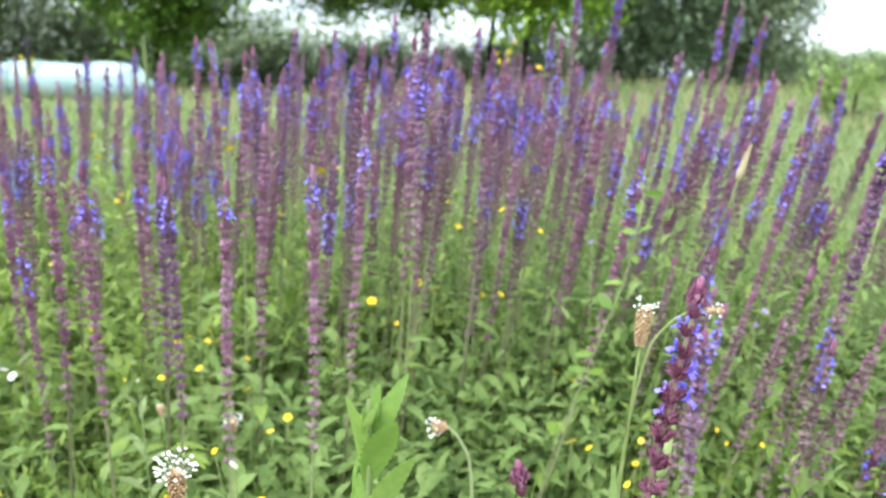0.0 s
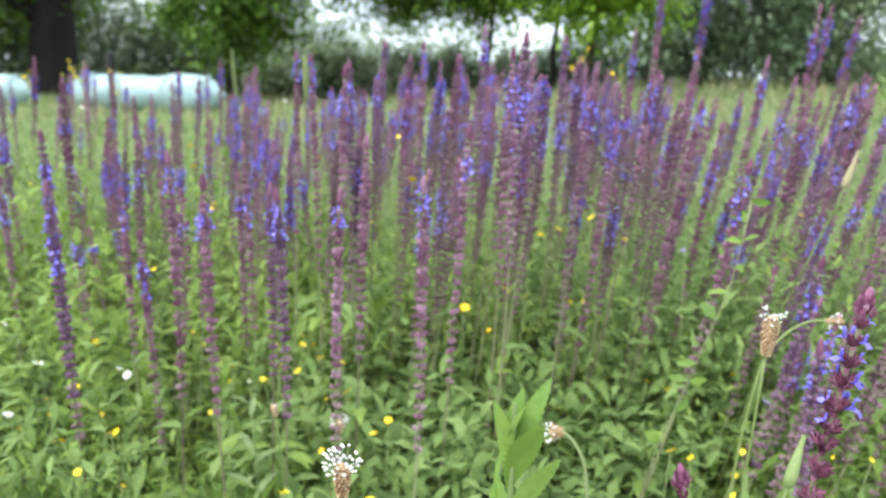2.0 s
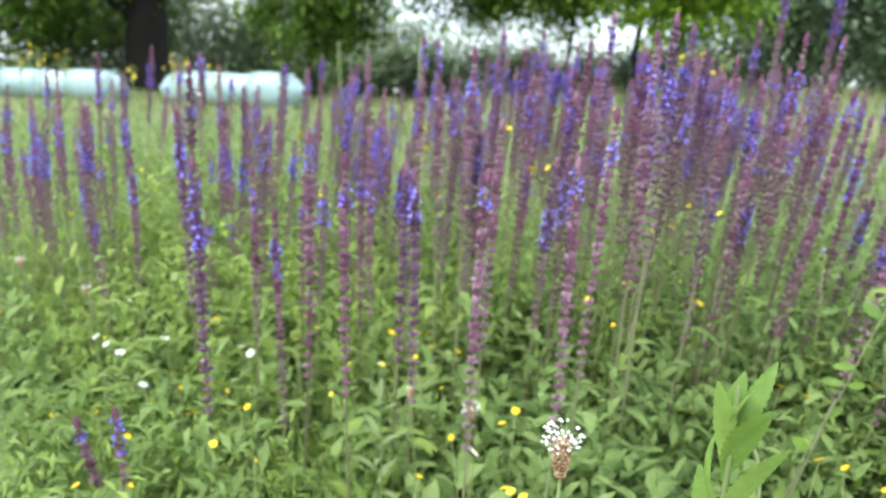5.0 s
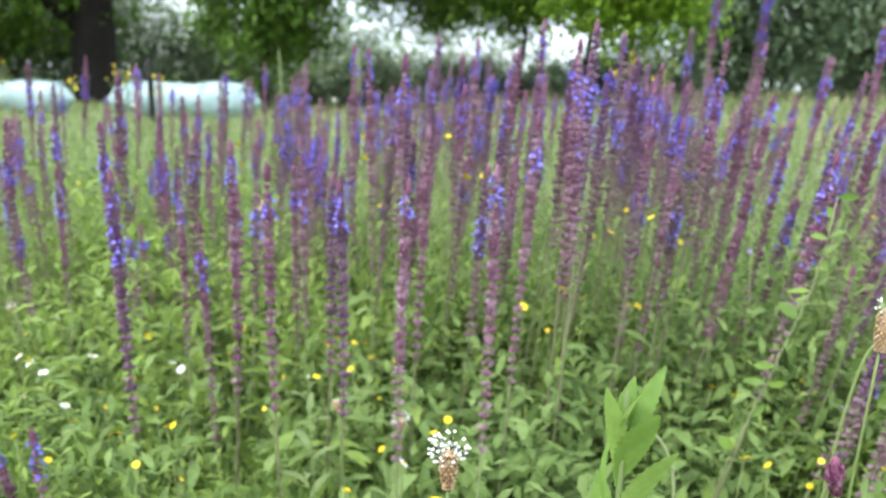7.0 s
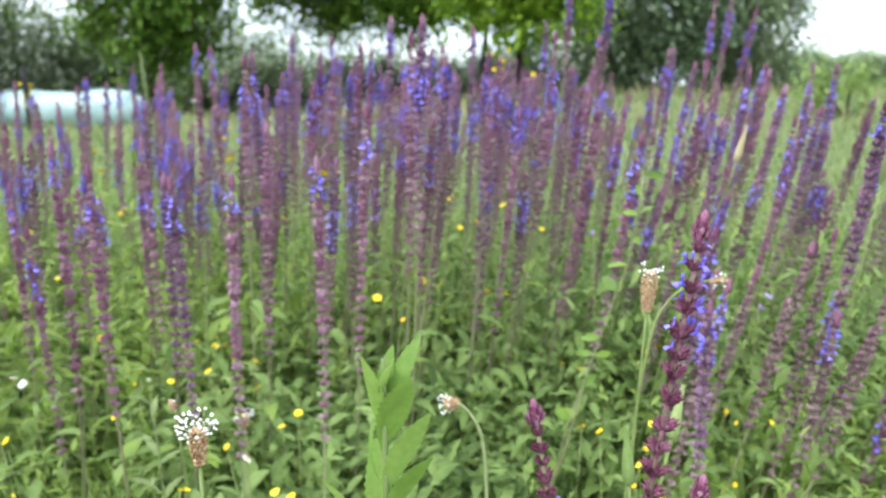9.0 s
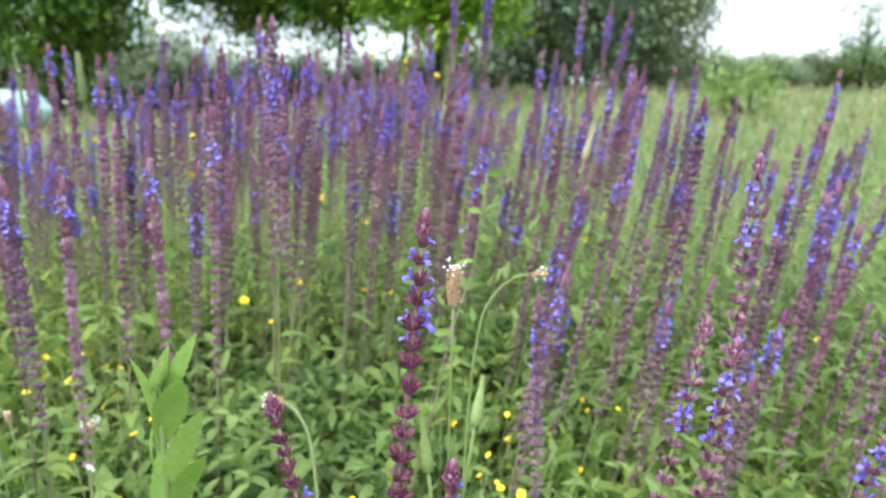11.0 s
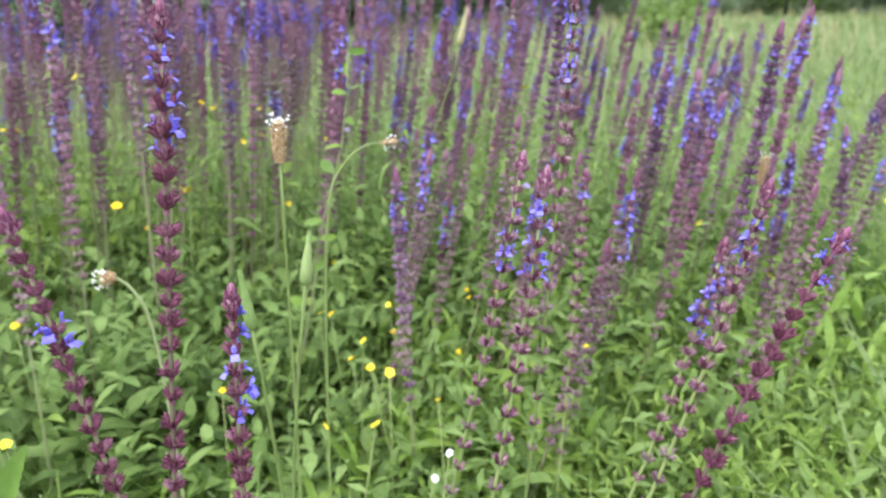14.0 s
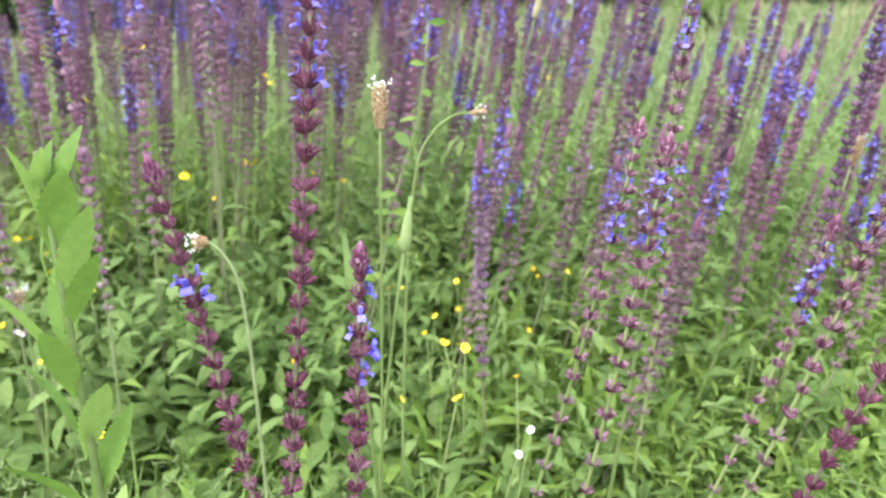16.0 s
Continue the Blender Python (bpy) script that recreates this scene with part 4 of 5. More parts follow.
tree("willow_tree", 22.8, 26, 0.25, 1.2, (0, 0, 2.6, 2.7, 2.5, 2.6), 140, 140, 0.17, WILLOW, 36, "soft grey-green willow beyond the meadow", 0.45)
tree("young_birch", 18.5, 27, 0.06, 1.3, (0, 0, 2.5, 1.3, 1.0, 1.3), 26, 60, 0.14, WILLOW, 46, "thin young birch with sparse leaves beyond the meadow", 0.28, 12)
shrub("willow_shrub", -9.0, 24, 3.4, 1.2, 3.2, 80, 170, 0.17, WILLOW, 41, "pale grey-green willow shrub behind the bales")
shrub("willow_shrub", -16.0, 23, 4.6, 1.2, 3.9, 110, 170, 0.17, WILLOW, 42, "pale grey-green willow shrub behind the bales")
shrub("hawthorn_shrub", -5.4, 21, 2.2, 1.0, 1.25, 60, 170, 0.16, WILLOW, 43, "grey-green hawthorn shrub under the trees")
shrub("hawthorn_shrub", -1.5, 23, 3.4, 1.0, 1.45, 60, 170, 0.16, WILLOW, 44, "low grey-green hawthorn shrub under the trees")
shrub("hawthorn_shrub", 2.6, 23, 2.4, 1.0, 1.5, 50, 170, 0.16, DARK_TREE, 45, "dark low hawthorn shrub under the trees")
for i, (x, y, w, h, m) in enumerate(((12.6, 30, 2.4, 1.6, WILLOW), (15.8, 31, 2.4, 1.5, WILLOW), (19.0, 33, 3.0, 1.7, WILLOW), (23.5, 33, 3.5, 2.2, SHRUB), (28, 32, 3.5, 3.2, WILLOW), (34, 30, 3.0, 3.0, WILLOW))):
    shrub("hedge_shrub", x, y, w, 1.0, h, 60, 150, 0.16, m, 50 + i, "low green hedge shrub along the meadow's edge")
shrub("far_thicket", -4.6, 37, 6.0, 1.2, 3.6, 90, 80, 0.22, WILLOW, 69, "thin grey-green far thicket against the sky")
shrub("tall_weeds", 6.5, 12.4, 0.7, 0.5, 0.95, 26, 45, 0.09, WEED, 47, "tall light green weeds standing in the meadow")
for i in range(12):
    x = -34 + i * 7.5
    shrub("far_thicket", x, 44 + 3 * math.sin(i * 1.7), 4.6, 1.5, 2.2 + 0.8 * math.sin(i * 2.3) + (2.0 if i < 3 else -0.9 if i < 6 else 0), 50, 80, 0.26, WILLOW if i % 2 else SHRUB, 70 + i, "distant green thicket closing the meadow")

# ---- wrapped bales and the post ----


def bale(x, y, half, height, seed, label):
    """A lumpy roll wrapped in plastic film, its ends rounded."""
    r = random.Random(seed)
    verts, faces = [], []
    rings, sides = 22, 20
    for i in range(rings):
        u = -1 + 2 * i / (rings - 1)
        end = max(0.05, 1 - abs(u) ** 7) ** 0.5
        lump = 0.98 + 0.03 * math.sin(i * 1.3 + seed) + 0.15 * math.exp(-((u - 0.62) / 0.24) ** 2) - 0.04 * math.exp(-((u - 0.12) / 0.2) ** 2)
        for k in range(sides):
            a = 2 * math.pi * k / sides
            rr = height / 2 * end * lump * (1 + 0.03 * math.sin(5 * a + i * 0.9) + r.uniform(-0.012, 0.012))
            verts.append((u * half, math.cos(a) * rr, height / 2 * 0.96 + math.sin(a) * rr))
    for i in range(rings - 1):
        for k in range(sides):
            faces.append((i * sides + k, i * sides + (k + 1) % sides, (i + 1) * sides + (k + 1) % sides, (i + 1) * sides + k))
    faces += [tuple(range(sides)), tuple(range((rings - 1) * sides, rings * sides))]
    faces = [f for f in faces if len(f) == 4]
    root = thing("wrapped_bale", (x, y, -0.02), label, "bale", "wrapped bales")
    root.rotation_euler = (0, 0, 0.05)
    part("roll", mesh("roll", verts, faces, FILM), root)
    for u in (-1, 1):
        ring = verts[:sides] if u < 0 else verts[-sides:]
        cap = [Vector(v) for v in ring] + [Vector((v[0] + u * 0.05, v[1] * 0.5, (v[2] - height * 0.48) * 0.5 + height * 0.48)) for v in ring]
        part("end_cap", mesh("end_cap", cap, [(k, (k + 1) % sides, sides + (k + 1) % sides, sides + k) for k in range(sides)] + [tuple(range(sides, 2 * sides))], FILM), root)
    for i in range(4):
        # a fold where the film overlaps, running round the roll
        u = -0.75 + 0.5 * i + r.uniform(-0.1, 0.1)
        fold = [(u * half + 0.03 * math.sin(3 * a + i), math.cos(a) * height * 0.515, height * 0.48 + math.sin(a) * height * 0.515) for a in [2 * math.pi * k / 20 for k in range(21)]]
        part("film_fold", mesh("film_fold", *tube(fold, [0.016] * 21, 5), FILM), root)


bale(-6.70, 12.8, 1.40, 0.66, 1, "long bale wrapped in pale blue plastic film")
bale(-10.55, 12.9, 1.5, 0.60, 2, "long bale wrapped in pale blue plastic film")
post = new("fence_post", mesh("fence_post", *tube([(0, 0, -0.1), (0.004, 0, 0.4), (0, 0, 0.8), (0.006, 0, 0.97), (0.006, 0, 0.99)], [0.046, 0.045, 0.044, 0.043, 0.03], 10), POST))
post.location = (-5.75, 10.0, -0.02)
tagged(post, "thin black wooden fence post in the grass", "post")

# ---- herbs standing among the sage ----


def bead(centre, r):
    """A small rounded bead: an octahedron."""
    c = Vector(centre)
    v = [c + Vector(d) * r for d in ((1, 0, 0), (0, 1, 0), (-1, 0, 0), (0, -1, 0), (0, 0, 1), (0, 0, -1))]
    return v, [(0, 1, 4), (1, 2, 4), (2, 3, 4), (3, 0, 4), (1, 0, 5), (2, 1, 5), (3, 2, 5), (0, 3, 5)]


def plantain_head(length, radius, seed):
    """A seed head of many small scales on a tapered core, along +Z."""
    r = random.Random(seed)
    pieces = [tube([(0, 0, 0), (0, 0, length * 0.5), (0, 0, length)], [radius * 0.5, radius * 0.8, radius * 0.3], 8)]
    rows = max(6, int(length / 0.0024))
    for i in range(rows):
        u = i / rows
        rad = radius * (0.62 + 0.55 * math.sin(math.pi * min(1, u * 1.1) / 1.6)) * (1 if u < 0.8 else 1 - (u - 0.8) * 3)
        for k in range(9):
            a = 2 * math.pi * (k + 0.5 * (i % 2)) / 9
            pieces.append(bead((math.cos(a) * rad, math.sin(a) * rad, u * length), 0.0014 * r.uniform(0.8, 1.25)))
    return join(*pieces)


def anther_ring(height, radius, count, seed, tall=0.006):
    """White anthers on fine threads standing round a head."""
    r = random.Random(seed)
    pieces = []
    for k in range(count):
        a = r.uniform(0, 6.28)
        d, z = radius * r.uniform(0.75, 1.1), height + r.uniform(-tall, tall)
        tip = Vector((math.cos(a) * d, math.sin(a) * d, z))
        pieces.append(bead(tip, 0.00125 * r.uniform(0.8, 1.2)))
        pieces.append(tube([tip * 0.35 + Vector((0, 0, 0.65 * (height - tall))), tip], [0.00006, 0.00006], 3, False))
    return join(*pieces)


def plantain(points, length, radius, ring, ring_count, seed, label, aim=None, ring_height=0.9):
    """points: the stalk from the ground to the head; aim: which way the head points."""
    base = Vector(points[0])
    root = thing("ribwort_plantain", base, label, "herb", "ribwort plantains")
    pts = [Vector(p) - base for p in points]
    fine = []
    for i in range(len(pts) - 1):
        a, b, c, d = pts[max(i - 1, 0)], pts[i], pts[i + 1], pts[min(i + 2, len(pts) - 1)]
        for k in range(4):
            u = k / 4
            fine.append(0.5 * (2 * b + (c - a) * u + (2 * a - 5 * b + 4 * c - d) * u * u + (3 * b - a - 3 * c + d) * u ** 3))
    fine.append(pts[-1])
    part("stalk", mesh("stalk", *tube(fine, [(0.0019 if aim[0] < -0.5 else 0.0015) - 0.0005 * i / len(fine) for i in range(len(fine))], 6), STALK_PALE if aim[0] < -0.5 else STEM_GREEN), root)
    way = Vector(aim).normalized() if aim else (fine[-1] - fine[-3]).normalized()
    m = Matrix.Translation(fine[-1]) @ way.to_track_quat("Z", "Y").to_matrix().to_4x4()
    part("seed_head", mesh("seed_head", *plantain_head(length, radius, seed), PLANTAIN), root, m, "tan scaly seed head")
    if ring_count:
        part("anther_ring", mesh("anther_ring", *anther_ring(length * ring_height, ring, ring_count, seed), ANTHER), root, m, "ring of tiny white anthers")
    return root


plantain([(-0.100, 0.335, 0), (-0.102, 0.330, 0.25), (-0.101, 0.323, 0.536)], 0.022, 0.0038, 0.0105, 54, 1, "ribwort plantain with tan head and a white anther ring", (0, 0, 1), 1.05)
plantain([(-0.215, 0.81, 0), (-0.220, 0.805, 0.18), (-0.222, 0.80, 0.322)], 0.016, 0.0055, 0.011, 46, 2, "short ribwort plantain with a pale flowering head", (0, 0, 1), 1.0)
plantain([(0.185, 0.56, 0), (0.195, 0.54, 0.30), (0.201, 0.53, 0.562)], 0.034, 0.0052, 0.0085, 20, 3, "ribwort plantain with long tan head and white tuft", (0.03, -0.05, 1), 0.98)
plantain([(0.075, 0.59, 0), (0.075, 0.582, 0.30), (0.071, 0.578, 0.407), (0.060, 0.578, 0.442), (0.046, 0.578, 0.457)], 0.013, 0.0055, 0.0085, 26, 4, "drooping ribwort plantain on an arched pale stalk", (-1, -0.1, -0.12), 0.9)
plantain([(0.215, 0.67, 0), (0.228, 0.655, 0.36), (0.240, 0.65, 0.495), (0.256, 0.65, 0.534), (0.278, 0.65, 0.552), (0.296, 0.65, 0.554)], 0.016, 0.0026, 0.0065, 14, 5, "young ribwort plantain on an arched pale stalk", (1, -0.1, 0.1), 0.5)
plantain([(0.70, 0.73, 0), (0.725, 0.715, 0.25), (0.748, 0.70, 0.478)], 0.034, 0.005, 0.007, 12, 6, "ribwort plantain with slim tan head among the sage", (0.15, 0, 1), 0.95)
plantain([(-0.27, 0.77, 0), (-0.278, 0.755, 0.2), (-0.289, 0.75, 0.365)], 0.014, 0.003, 0.004, 8, 7, "young ribwort plantain with a small pale head", (-0.2, 0, 1), 0.8)
plantain([(-1.02, 1.20, 0), (-1.045, 1.185, 0.18), (-1.062, 1.18, 0.300)], 0.016, 0.0050, 0.010, 30, 8, "ribwort plantain with a short tan head and pale anthers", (-0.1, 0, 1), 0.9)
plantain([(-1.10, 1.22, 0), (-1.18, 1.205, 0.20), (-1.221, 1.20, 0.335)], 0.020, 0.0055, 0.011, 34, 9, "leaning ribwort plantain with a tan head and pale anthers", (-0.25, 0, 1), 0.9)


def pod(points, length, radius, label, seed):
    """A tall closed bud of meadow goat's-beard on a smooth stalk."""
    base = Vector(points[0])
    root = thing("goats_beard", base, label, "herb", "goat's-beard buds")
    pts = [Vector(p) - base for p in points]
    part("stalk", mesh("stalk", *tube(pts, [0.0019, 0.0016, 0.0014, 0.0016][:len(pts)], 7), STEM_GREEN if length < 0.06 else STEM), root)
    way = (pts[-1] - pts[-2]).normalized()
    m = Matrix.Translation(pts[-1]) @ way.to_track_quat("Z", "Y").to_matrix().to_4x4()
    pieces = [tube([(0, 0, length * u) for u in (0, 0.08, 0.25, 0.5, 0.75, 1)], [radius * k for k in (0.45, 0.95, 1, 0.8, 0.5, 0.06)], 10)]
    for k in range(8):
        leaf = blade(length * 1.03, radius * 1.1, 5, 0.04, 0.5, 0, 0.25)
        pieces.append(moved(leaf, Matrix.Rotation(k * math.pi / 4, 4, "Z") @ Matrix.Translation((radius * 0.9, 0, 0.001)) @ Matrix.Rotation(-math.pi / 2 - radius / length * 0.85, 4, "Y")))
    part("bud", mesh("bud", *rooted(pieces), POD if seed < 3 else STRAW), root, m, "long pale green closed bud")
    return root


pod([(0.17, 0.50, 0), (0.193, 0.488, 0.303), (0.206, 0.486, 0.409), (0.215, 0.486, 0.470)], 0.043, 0.0050, "goat's-beard with a closed pale green bud", 1)
pod([(0.20, 0.46, 0), (0.183, 0.452, 0.330), (0.178, 0.45, 0.41), (0.174, 0.45, 0.450)], 0.046, 0.0048, "goat's-beard with a slender closed bud", 2)
pod([(0.30, 1.02, 0), (0.385, 1.01, 0.45), (0.436, 1.0, 0.60), (0.444, 1.0, 0.635)], 0.052, 0.0055, "goat's-beard with a dull straw-green bud", 3)


def leafy_herb(base, top):
    """An upright herb with toothed, fresh green leaves standing round its stem."""
    base, top = Vector(base), Vector(top)
    root = thing("toothed_herb", base, "upright fresh green herb with finely toothed leaves", "herb")
    rise = top - base
    part("stem", mesh("stem", *tube([rise * u + Vector((0.006 * math.sin(u * 3), 0, 0)) for u in (0, 0.25, 0.5, 0.75, 1)], [0.0042, 0.0038, 0.0032, 0.0026, 0.0016], 8), STEM_GREEN), root)
    # share of the height, turn, rise, twist, length, width
    upper = ((0.89, 350, 73, -62, 0.060, 0.025), (0.90, 176, 86, 55, 0.064, 0.018), (0.95, 300, 76, 25, 0.036, 0.013), (0.94, 60, 80, 0, 0.042, 0.014), (0.93, 10, 68, 60, 0.060, 0.015),
             (0.83, 352, 68, -60, 0.078, 0.021), (0.80, 345, 62, -55, 0.070, 0.017), (0.85, 186, 58, 40, 0.058, 0.006), (0.74, 188, 70, 50, 0.085, 0.016), (0.77, 100, 70, 0, 0.070, 0.022))
    lower = ((0.72, 265, 74, 10, 0.066, 0.023), (0.66, 150, 66, 40, 0.066, 0.021), (0.64, 345, 70, -50, 0.072, 0.022), (0.58, 25, 66, 50, 0.072, 0.022), (0.56, 195, 58, 45, 0.074, 0.024),
             (0.48, 255, 62, 0, 0.070, 0.023), (0.45, 80, 60, 0, 0.072, 0.022), (0.38, 350, 66, -40, 0.072, 0.024), (0.35, 170, 50, 40, 0.072, 0.024), (0.24, 240, 45, 0, 0.075, 0.024))
    for u, turn, lift, twist, length, width in upper + lower:
        leaf = mesh("toothed_leaf", *blade(length, width * 0.82, 26, 0.2 if width > 0.008 else -0.9, 0.3, 0.13, 0.5, 0.75), SERRATED)
        part("leaf", leaf, root, Matrix.Translation(rise * u) @ Matrix.Rotation(radians(turn), 4, "Z") @ Matrix.Rotation(-radians(lift), 4, "Y") @ Matrix.Rotation(radians(twist), 4, "X"))
    return root


leafy_herb((-0.016, 0.388, 0), (-0.003, 0.378, 0.577))


def vine(points, label):
    """A leafy stem with smooth oval leaves that climbs among the sage."""
    base = Vector(points[0])
    root = thing("climbing_vetch", base, label, "herb")
    pts = [Vector(p) - base for p in points]
    part("stem", mesh("stem", *tube(pts, [0.0009] * len(pts), 5), STEM), root)
    r = random.Random(5)
    nodes = [q for a, b in zip(pts[1:], pts[2:]) for q in (a, a.lerp(b, 0.5))] + [pts[-1]]
    for i, p in enumerate(nodes):
        for side in ((-1,), (1,), (-1, 1))[i % 3]:
            leaf = mesh("oval_leaf", *blade(0.026 * r.uniform(0.6, 1.1), 0.014 * r.uniform(0.7, 1.2), 6, 0.3, 0.2, 0, 0.5, 0.6), LIME_LEAF)
            part("leaf", leaf, root, Matrix.Translation(p) @ Matrix.Rotation((0.2 if side > 0 else 2.9) + r.uniform(-0.7, 0.7), 4, "Z") @ Matrix.Rotation(-r.uniform(-0.1, 0.8), 4, "Y") @ Matrix.Rotation(side * r.uniform(0.2, 1.5), 4, "X"))
    return root


vine([(0.14, 0.90, 0.0), (0.20, 0.87, 0.30), (0.226, 0.853, 0.399), (0.240, 0.852, 0.45), (0.262, 0.852, 0.52), (0.272, 0.852, 0.585), (0.276, 0.852, 0.635)], "climbing stem with bright green oval leaves on sage")

# ---- small meadow flowers ----


def petal_ring(count, length, width, lift, seed, cup=0.3):
    r = random.Random(seed)
    return join(*[moved(blade(length * r.uniform(0.9, 1.1), width, 4, 0.15, cup, 0, 0.6, 0.5), Matrix.Rotation(2 * math.pi * k / count + r.uniform(-0.1, 0.1), 4, "Z") @ Matrix.Rotation(-lift, 4, "Y")) for k in range(count)])


BUTTERCUP = [[mesh("petal_cup", *petal_ring(5, 0.0078, 0.0080, lift, s), YELLOW), mesh("flower_heart", *bead((0, 0, 0.001), 0.0018), STRAW)] for s, lift in ((1, 0.5), (2, 0.8), (3, 0.25))]
DAISY = [[mesh("petal_cup", *petal_ring(n, 0.0095, w, lift, s), WHITE), mesh("flower_heart", *bead((0, 0, 0.001), 0.0032), YELLOW)] for s, n, w, lift in ((4, 8, 0.006, 0.2), (5, 6, 0.008, 0.5))]
VETCH = [[mesh("petal_cup", *petal_ring(9, 0.0085, 0.005, lift, s), LILAC), mesh("flower_heart", *bead((0, 0, 0.002), 0.003), LILAC)] for s, lift in ((6, 0.9), (7, 0.6))]


def small_flower(name, x, y, z, kinds, size, label, group):
    """A blossom on a thin bent stalk that comes up from the ground beside it."""
    foot = Vector((x + rnd.uniform(-0.03, 0.03), y + rnd.uniform(-0.01, 0.04), 0))
    foot.z = float(ground_height(foot.x, foot.y))
    root = thing(name, foot, label, "flower", group)
    top = Vector((x, y, z)) - foot
    part("stalk", mesh("stalk", *tube([(0, 0, 0), (top.x * 0.2, top.y * 0.2, top.z * 0.55), tuple(top)], [0.0010, 0.0008, 0.0007], 5), STEM_GREEN), root)
    cup, heart = rnd.choice(kinds)
    m = Matrix.Translation(top) @ pose(0, 0, 0, rnd.uniform(10, 55), rnd.uniform(-25, 25), rnd.uniform(0, 360)) @ Matrix.Scale(size * rnd.uniform(0.85, 1.2), 4)
    flower = part("blossom", cup, root, m)
    part("flower_heart", heart, flower)


YELLOW_LEFT = [
    (-0.732, 1.456, 0.2), (-0.677, 1.374, 0.2), (-0.462, 1.4, 0.2), (-0.438, 1.406, 0.2),
    (-0.433, 1.27, 0.2), (-0.487, 1.22, 0.2), (-0.659, 0.978, 0.2), (-0.642, 0.859, 0.2),
    (-0.324, 0.844, 0.2), (-0.203, 0.845, 0.2), (0.176, 1.818, 0.2), (-0.869, 0.901, 0.2),
    (-0.693, 0.726, 0.2), (-0.759, 0.709, 0.2), (-0.358, 1.324, 0.2), (-0.726, 1.6, 0.45),
    (-0.476, 1.6, 0.624),
]
YELLOW_MID = [
    (-0.502, 1.335, 0.22), (-0.49, 1.375, 0.22), (-0.459, 1.24, 0.22), (-0.303, 1.148, 0.22),
    (-0.227, 0.999, 0.22), (-0.211, 1.047, 0.22), (0.267, 0.991, 0.22), (0.28, 1.236, 0.22),
    (-0.318, 0.812, 0.22), (-0.191, 0.809, 0.22), (-0.63, 0.947, 0.22), (-0.816, 1.7, 0.584),
    (-0.81, 1.7, 0.536), (-0.493, 1.7, 0.568), (-0.291, 1.7, 0.622), (0.0, 1.7, 0.479),
    (0.132, 1.7, 0.467), (0.101, 1.7, 0.414), (0.055, 1.7, 0.399), (-0.457, 1.7, 0.447),
    (-0.805, 1.7, 0.425), (0.129, 1.7, 0.806),
]
YELLOW_RIGHT = [
    (0.34, 0.814, 0.2), (0.315, 0.832, 0.2), (0.292, 0.863, 0.2), (0.25, 1.046, 0.2),
    (0.257, 1.319, 0.2), (0.435, 1.377, 0.2), (0.625, 0.831, 0.2), (-0.177, 0.832, 0.2),
    (-0.081, 0.656, 0.2), (0.313, 0.923, 0.2), (1.06, 1.049, 0.2), (0.31, 0.684, 0.2),
    (-0.11, 0.722, 0.2), (0.508, 1.3, 0.541), (0.104, 1.3, 0.354), (-0.279, 1.3, 0.497),
    (-0.201, 1.3, 0.582), (-0.172, 1.3, 0.586), (-0.055, 1.3, 0.294), (0.029, 1.3, 0.534),
    (0.136, 1.3, 0.521), (0.899, 1.3, 0.304), (0.628, 1.3, 0.543),
]
WHITE_SPOTS = [
    (-1.137, 1.379, 0.22), (-1.056, 1.156, 0.22), (-1.012, 1.129, 0.22), (-0.957, 1.09, 0.22),
    (-0.919, 0.991, 0.22), (-0.836, 0.979, 0.22), (-0.727, 1.158, 0.22), (-0.924, 1.187, 0.22),
    (-0.255, 0.899, 0.22), (-0.758, 1.18, 0.22), (-0.533, 1.363, 0.22), (-0.747, 1.7, 0.554),
    (-1.091, 1.7, 0.676), (-1.127, 1.7, 0.297), (-0.571, 1.7, 0.704), (0.37, 0.622, 0.16),
    (0.396, 0.668, 0.16),
]
def over_leaves(x, y, z):
    """A flower near the ground stands a little higher, clear of the leaves before it."""
    k = 0.15 if z < 0.3 else 0.0
    return x + (0.05 - x) * k, y + (-0.05 - y) * k, z + (0.75 - z) * k


for spots in (YELLOW_LEFT, YELLOW_MID, YELLOW_RIGHT):
    for spot in spots:
        x, y, z = over_leaves(*spot)
        small_flower("yellow_buttercup", x, y, z, BUTTERCUP, 0.8 + 0.35 * max(0, y - 0.7), "small bright yellow cup-shaped flower on a thin stalk", "yellow flowers")
for spot in WHITE_SPOTS:
    x, y, z = over_leaves(*spot)
    small_flower("white_daisy", x, y, z, DAISY, 0.85 if y > 0.7 else 0.42, "small white flower with a yellow heart", "white flowers")
for x, y, z in ((0.286, 1.20, 0.488), (0.62, 1.25, 0.36), (0.52, 1.05, 0.40), (0.36, 0.95, 0.33)):
    small_flower("lilac_scabious", x, y, z, VETCH, 1.1, "pale lilac rounded flower head on a thin stalk", "lilac flowers")
for i in range(40):
    x, y = rnd.uniform(-1.6, 1.7), rnd.uniform(0.9, 3.2)
    small_flower("yellow_buttercup", x, y, rnd.uniform(0.2, 0.45), BUTTERCUP, 1.0, "small bright yellow cup-shaped flower on a thin stalk", "yellow flowers")
for i in range(30):
    x, y = (rnd.uniform(-0.9, -0.15), rnd.uniform(0.72, 1.15)) if i < 18 else (rnd.uniform(0.08, 0.5), rnd.uniform(0.62, 0.95))
    small_flower("yellow_buttercup", x, y, rnd.uniform(0.22, 0.31), BUTTERCUP, 0.6, "tiny bright yellow flower among the leaves", "yellow flowers")


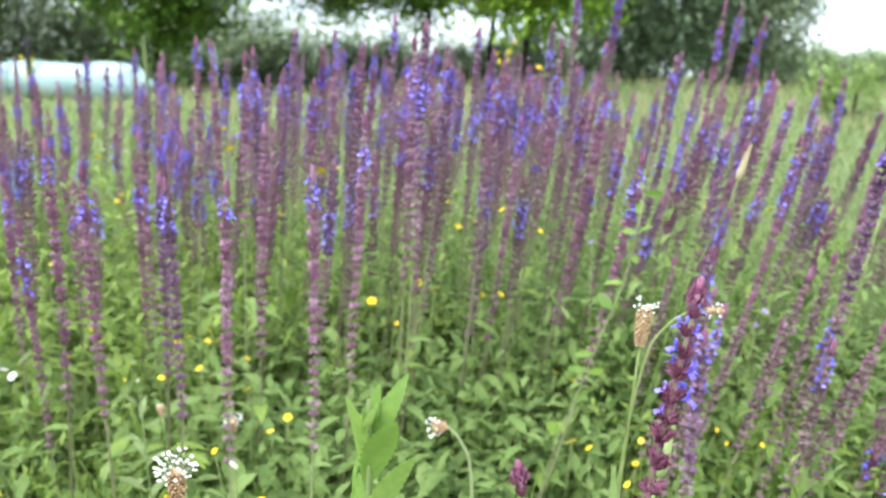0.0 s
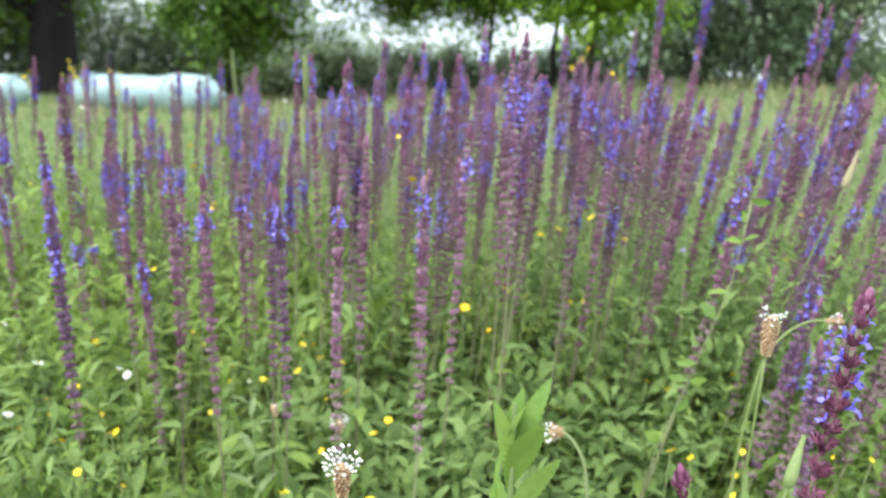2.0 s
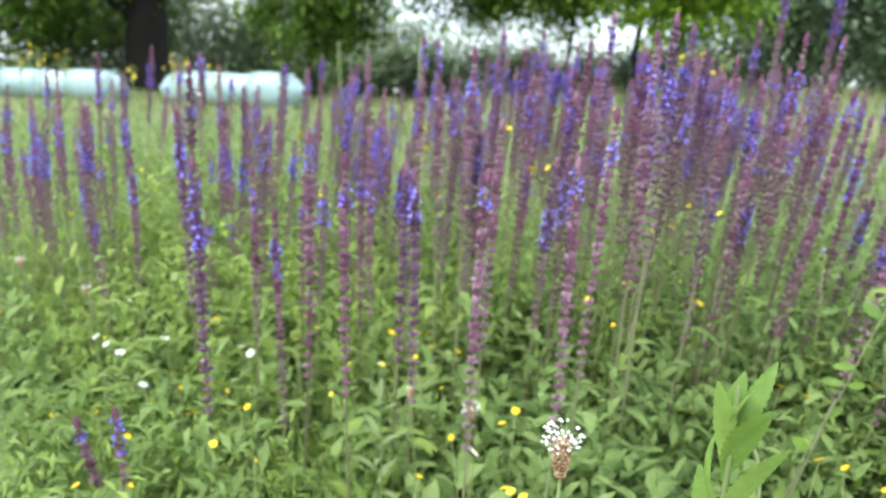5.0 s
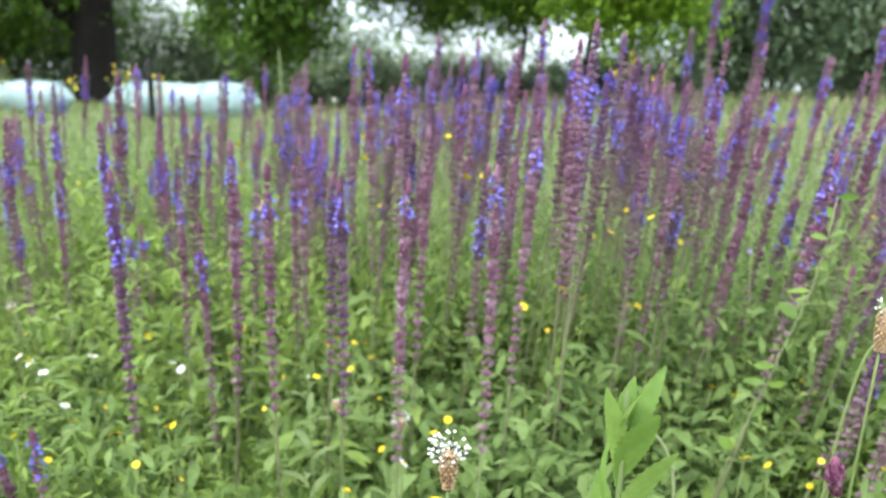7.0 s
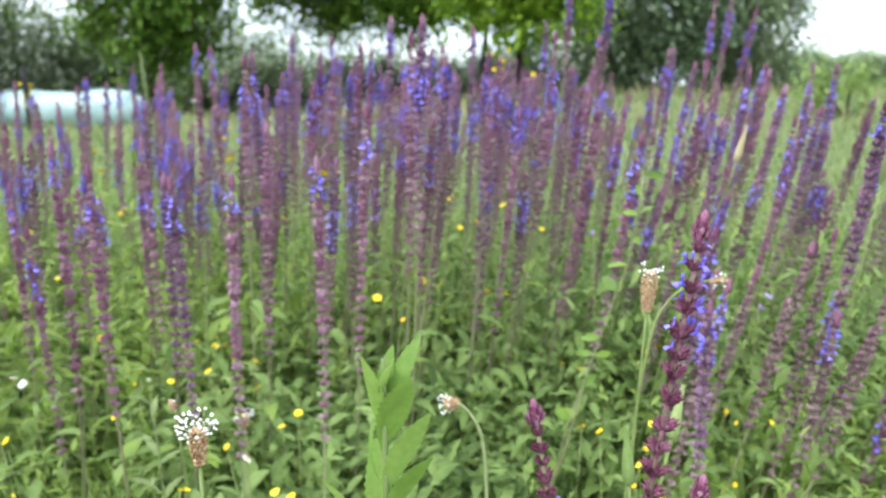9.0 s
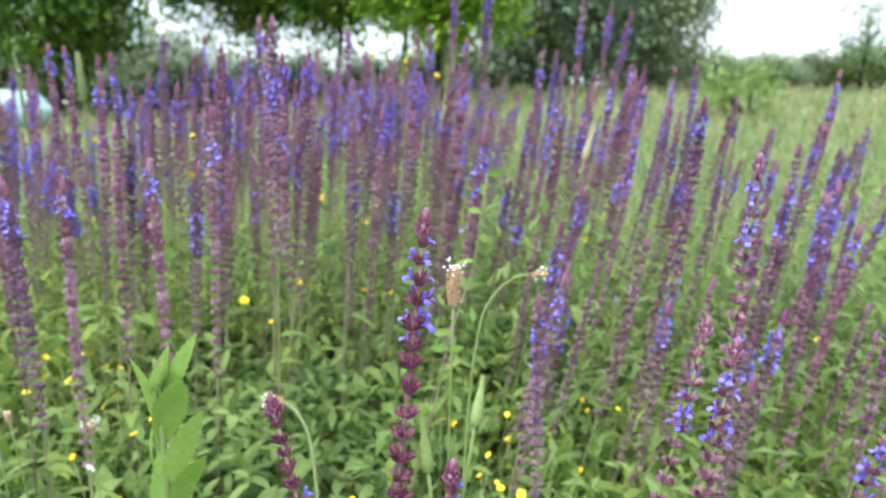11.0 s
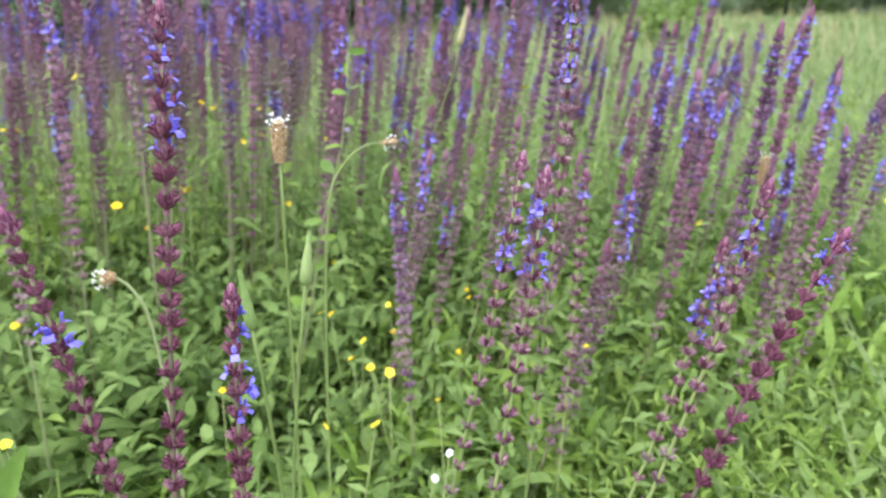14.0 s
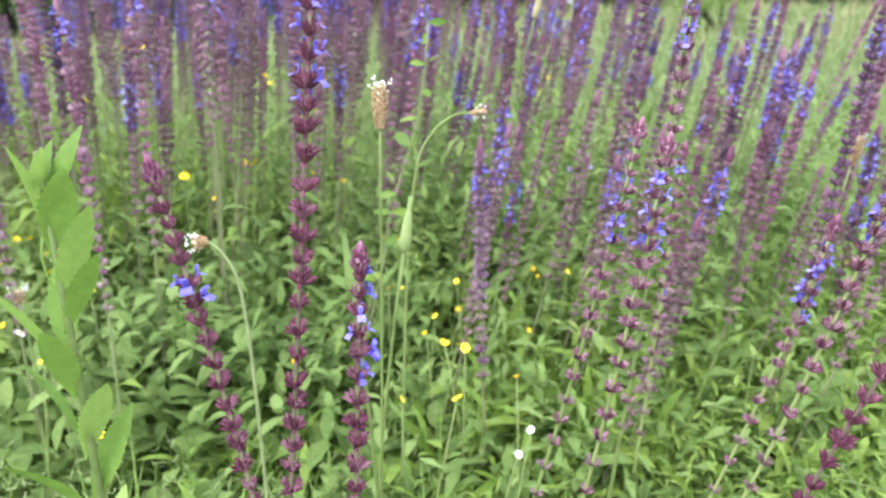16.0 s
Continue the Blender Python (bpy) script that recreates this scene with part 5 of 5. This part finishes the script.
def pale_herb(foot, top):
    """A pale, upright herb with narrow leaves in pairs."""
    foot, top = Vector(foot), Vector(top)
    root = thing("pale_herb", foot, "slender grey-green herb with narrow paired leaves", "herb")
    way = top - foot
    part("stem", mesh("stem", *tube([Vector(), way * 0.5 + Vector((0.006, 0, 0)), way], [0.0017, 0.0014, 0.0009], 6), FEATHER_LEAF), root)
    leaf = mesh("narrow_leaf", *blade(0.062, 0.015, 6, 0.5, 0.35, 0, 0.4), FEATHER_LEAF)
    for k in range(14):
        u, turn = 0.3 + 0.05 * k, 1.57 * (k % 2) + 3.14 * (k // 2 % 2) + 0.3 * k
        part("leaf", leaf, root, Matrix.Translation(way * u) @ Matrix.Rotation(turn, 4, "Z") @ Matrix.Rotation(-0.5 - 0.6 * u, 4, "Y") @ Matrix.Scale(1.25 - 0.75 * u, 4))
    part("bud", mesh("bud", *bead((0, 0, 0), 0.004), STALK_PALE), root, Matrix.Translation(way))


pale_herb((-0.36, 0.85, 0), (-0.352, 0.83, 0.37))


def grass_stalk(foot, top, head, radius, label):
    """A single tall grass stem with a narrow green flower head."""
    foot, top = Vector(foot), Vector(top)
    root = thing("timothy_grass", foot, label, "grass", "tall grass stems")
    way = top - foot
    bend = Vector((0.01, 0, 0))
    part("stalk", mesh("stalk", *tube([Vector(), way * 0.5 + bend, way], [0.0014, 0.0011, 0.0008], 5), STEM_GREEN), root)
    start = 1 - head / way.length
    pts = [way * (start + (1 - start) * u) for u in (0, 0.1, 0.4, 0.7, 0.95, 1)]
    part("head", mesh("head", *tube(pts, [radius * k for k in (0.4, 0.9, 1, 0.9, 0.6, 0.1)], 8), MEADOW), root, None, "narrow soft green grass head")


grass_stalk((-0.84, 2.17, 0), (-0.872, 2.14, 0.835), 0.24, 0.0055, "tall thin grass stem with a narrow green head")
grass_stalk((-0.46, 1.56, 0), (-0.472, 1.54, 0.81), 0.10, 0.0075, "tall grass stem with a soft green head")
grass_stalk((-1.10, 1.85, 0), (-1.007, 1.80, 0.45), 0.10, 0.004, "leaning thin grass stem with a green head")
grass_stalk((-0.95, 1.15, 0), (-1.05, 1.10, 0.50), 0.05, 0.003, "leaning thin grass stem with a small head")
grass_stalk((0.66, 1.15, 0), (0.72, 1.10, 0.66), 0.07, 0.005, "tall grass stem with a soft green head")


def yellow_weed(x, y, z, seed):
    """A tall leafy herb with a loose head of small yellow blossoms."""
    r = random.Random(seed)
    foot = Vector((x + r.uniform(-0.08, 0.08), y, float(ground_height(x, y))))
    root = thing("yellow_bedstraw", foot, "tall leafy weed with loose yellow flower heads in the grass", "flower", "yellow weeds")
    top = Vector((x, y, z)) - foot
    part("stem", mesh("stem", *tube([Vector(), top * 0.5 + Vector((r.uniform(-0.02, 0.02), 0, 0)), top], [0.004, 0.003, 0.002], 6), STEM_GREEN), root)
    leaf = mesh("narrow_leaf", *blade(0.09, 0.022, 5, 0.5, 0.3, 0, 0.4), HERB_LEAF)
    for k in range(9):
        u = 0.25 + 0.07 * k
        part("leaf", leaf, root, Matrix.Translation(top * u) @ Matrix.Rotation(k * 2.4 + r.uniform(-0.4, 0.4), 4, "Z") @ Matrix.Rotation(-r.uniform(0.3, 0.9), 4, "Y") @ Matrix.Scale(1.1 - 0.6 * u, 4))
    for k in range(7):
        a, out = r.uniform(0, 6.28), r.uniform(0.01, 0.06)
        end = top + Vector((math.cos(a) * out, math.sin(a) * out, r.uniform(-0.08, 0.05)))
        part("twig", mesh("twig", *tube([top * 0.85, end], [0.0016, 0.001], 5), STEM_GREEN), root)
        part("blossom", r.choice(BUTTERCUP)[0], root, Matrix.Translation(end) @ pose(0, 0, 0, r.uniform(20, 70), r.uniform(-20, 20), r.uniform(0, 360)) @ Matrix.Scale(r.uniform(1.1, 1.6), 4))


for k, spot in enumerate(((-3.45, 4.0, 0.80), (-3.2, 3.9, 0.76), (-2.9, 4.1, 0.73), (-2.45, 3.9, 0.77), (-2.28, 4.0, 0.70), (-3.7, 4.1, 0.75), (-2.75, 4.3, 0.72), (0.26, 3.5, 0.86), (0.48, 3.7, 0.84))):
    yellow_weed(*spot, 90 + k)
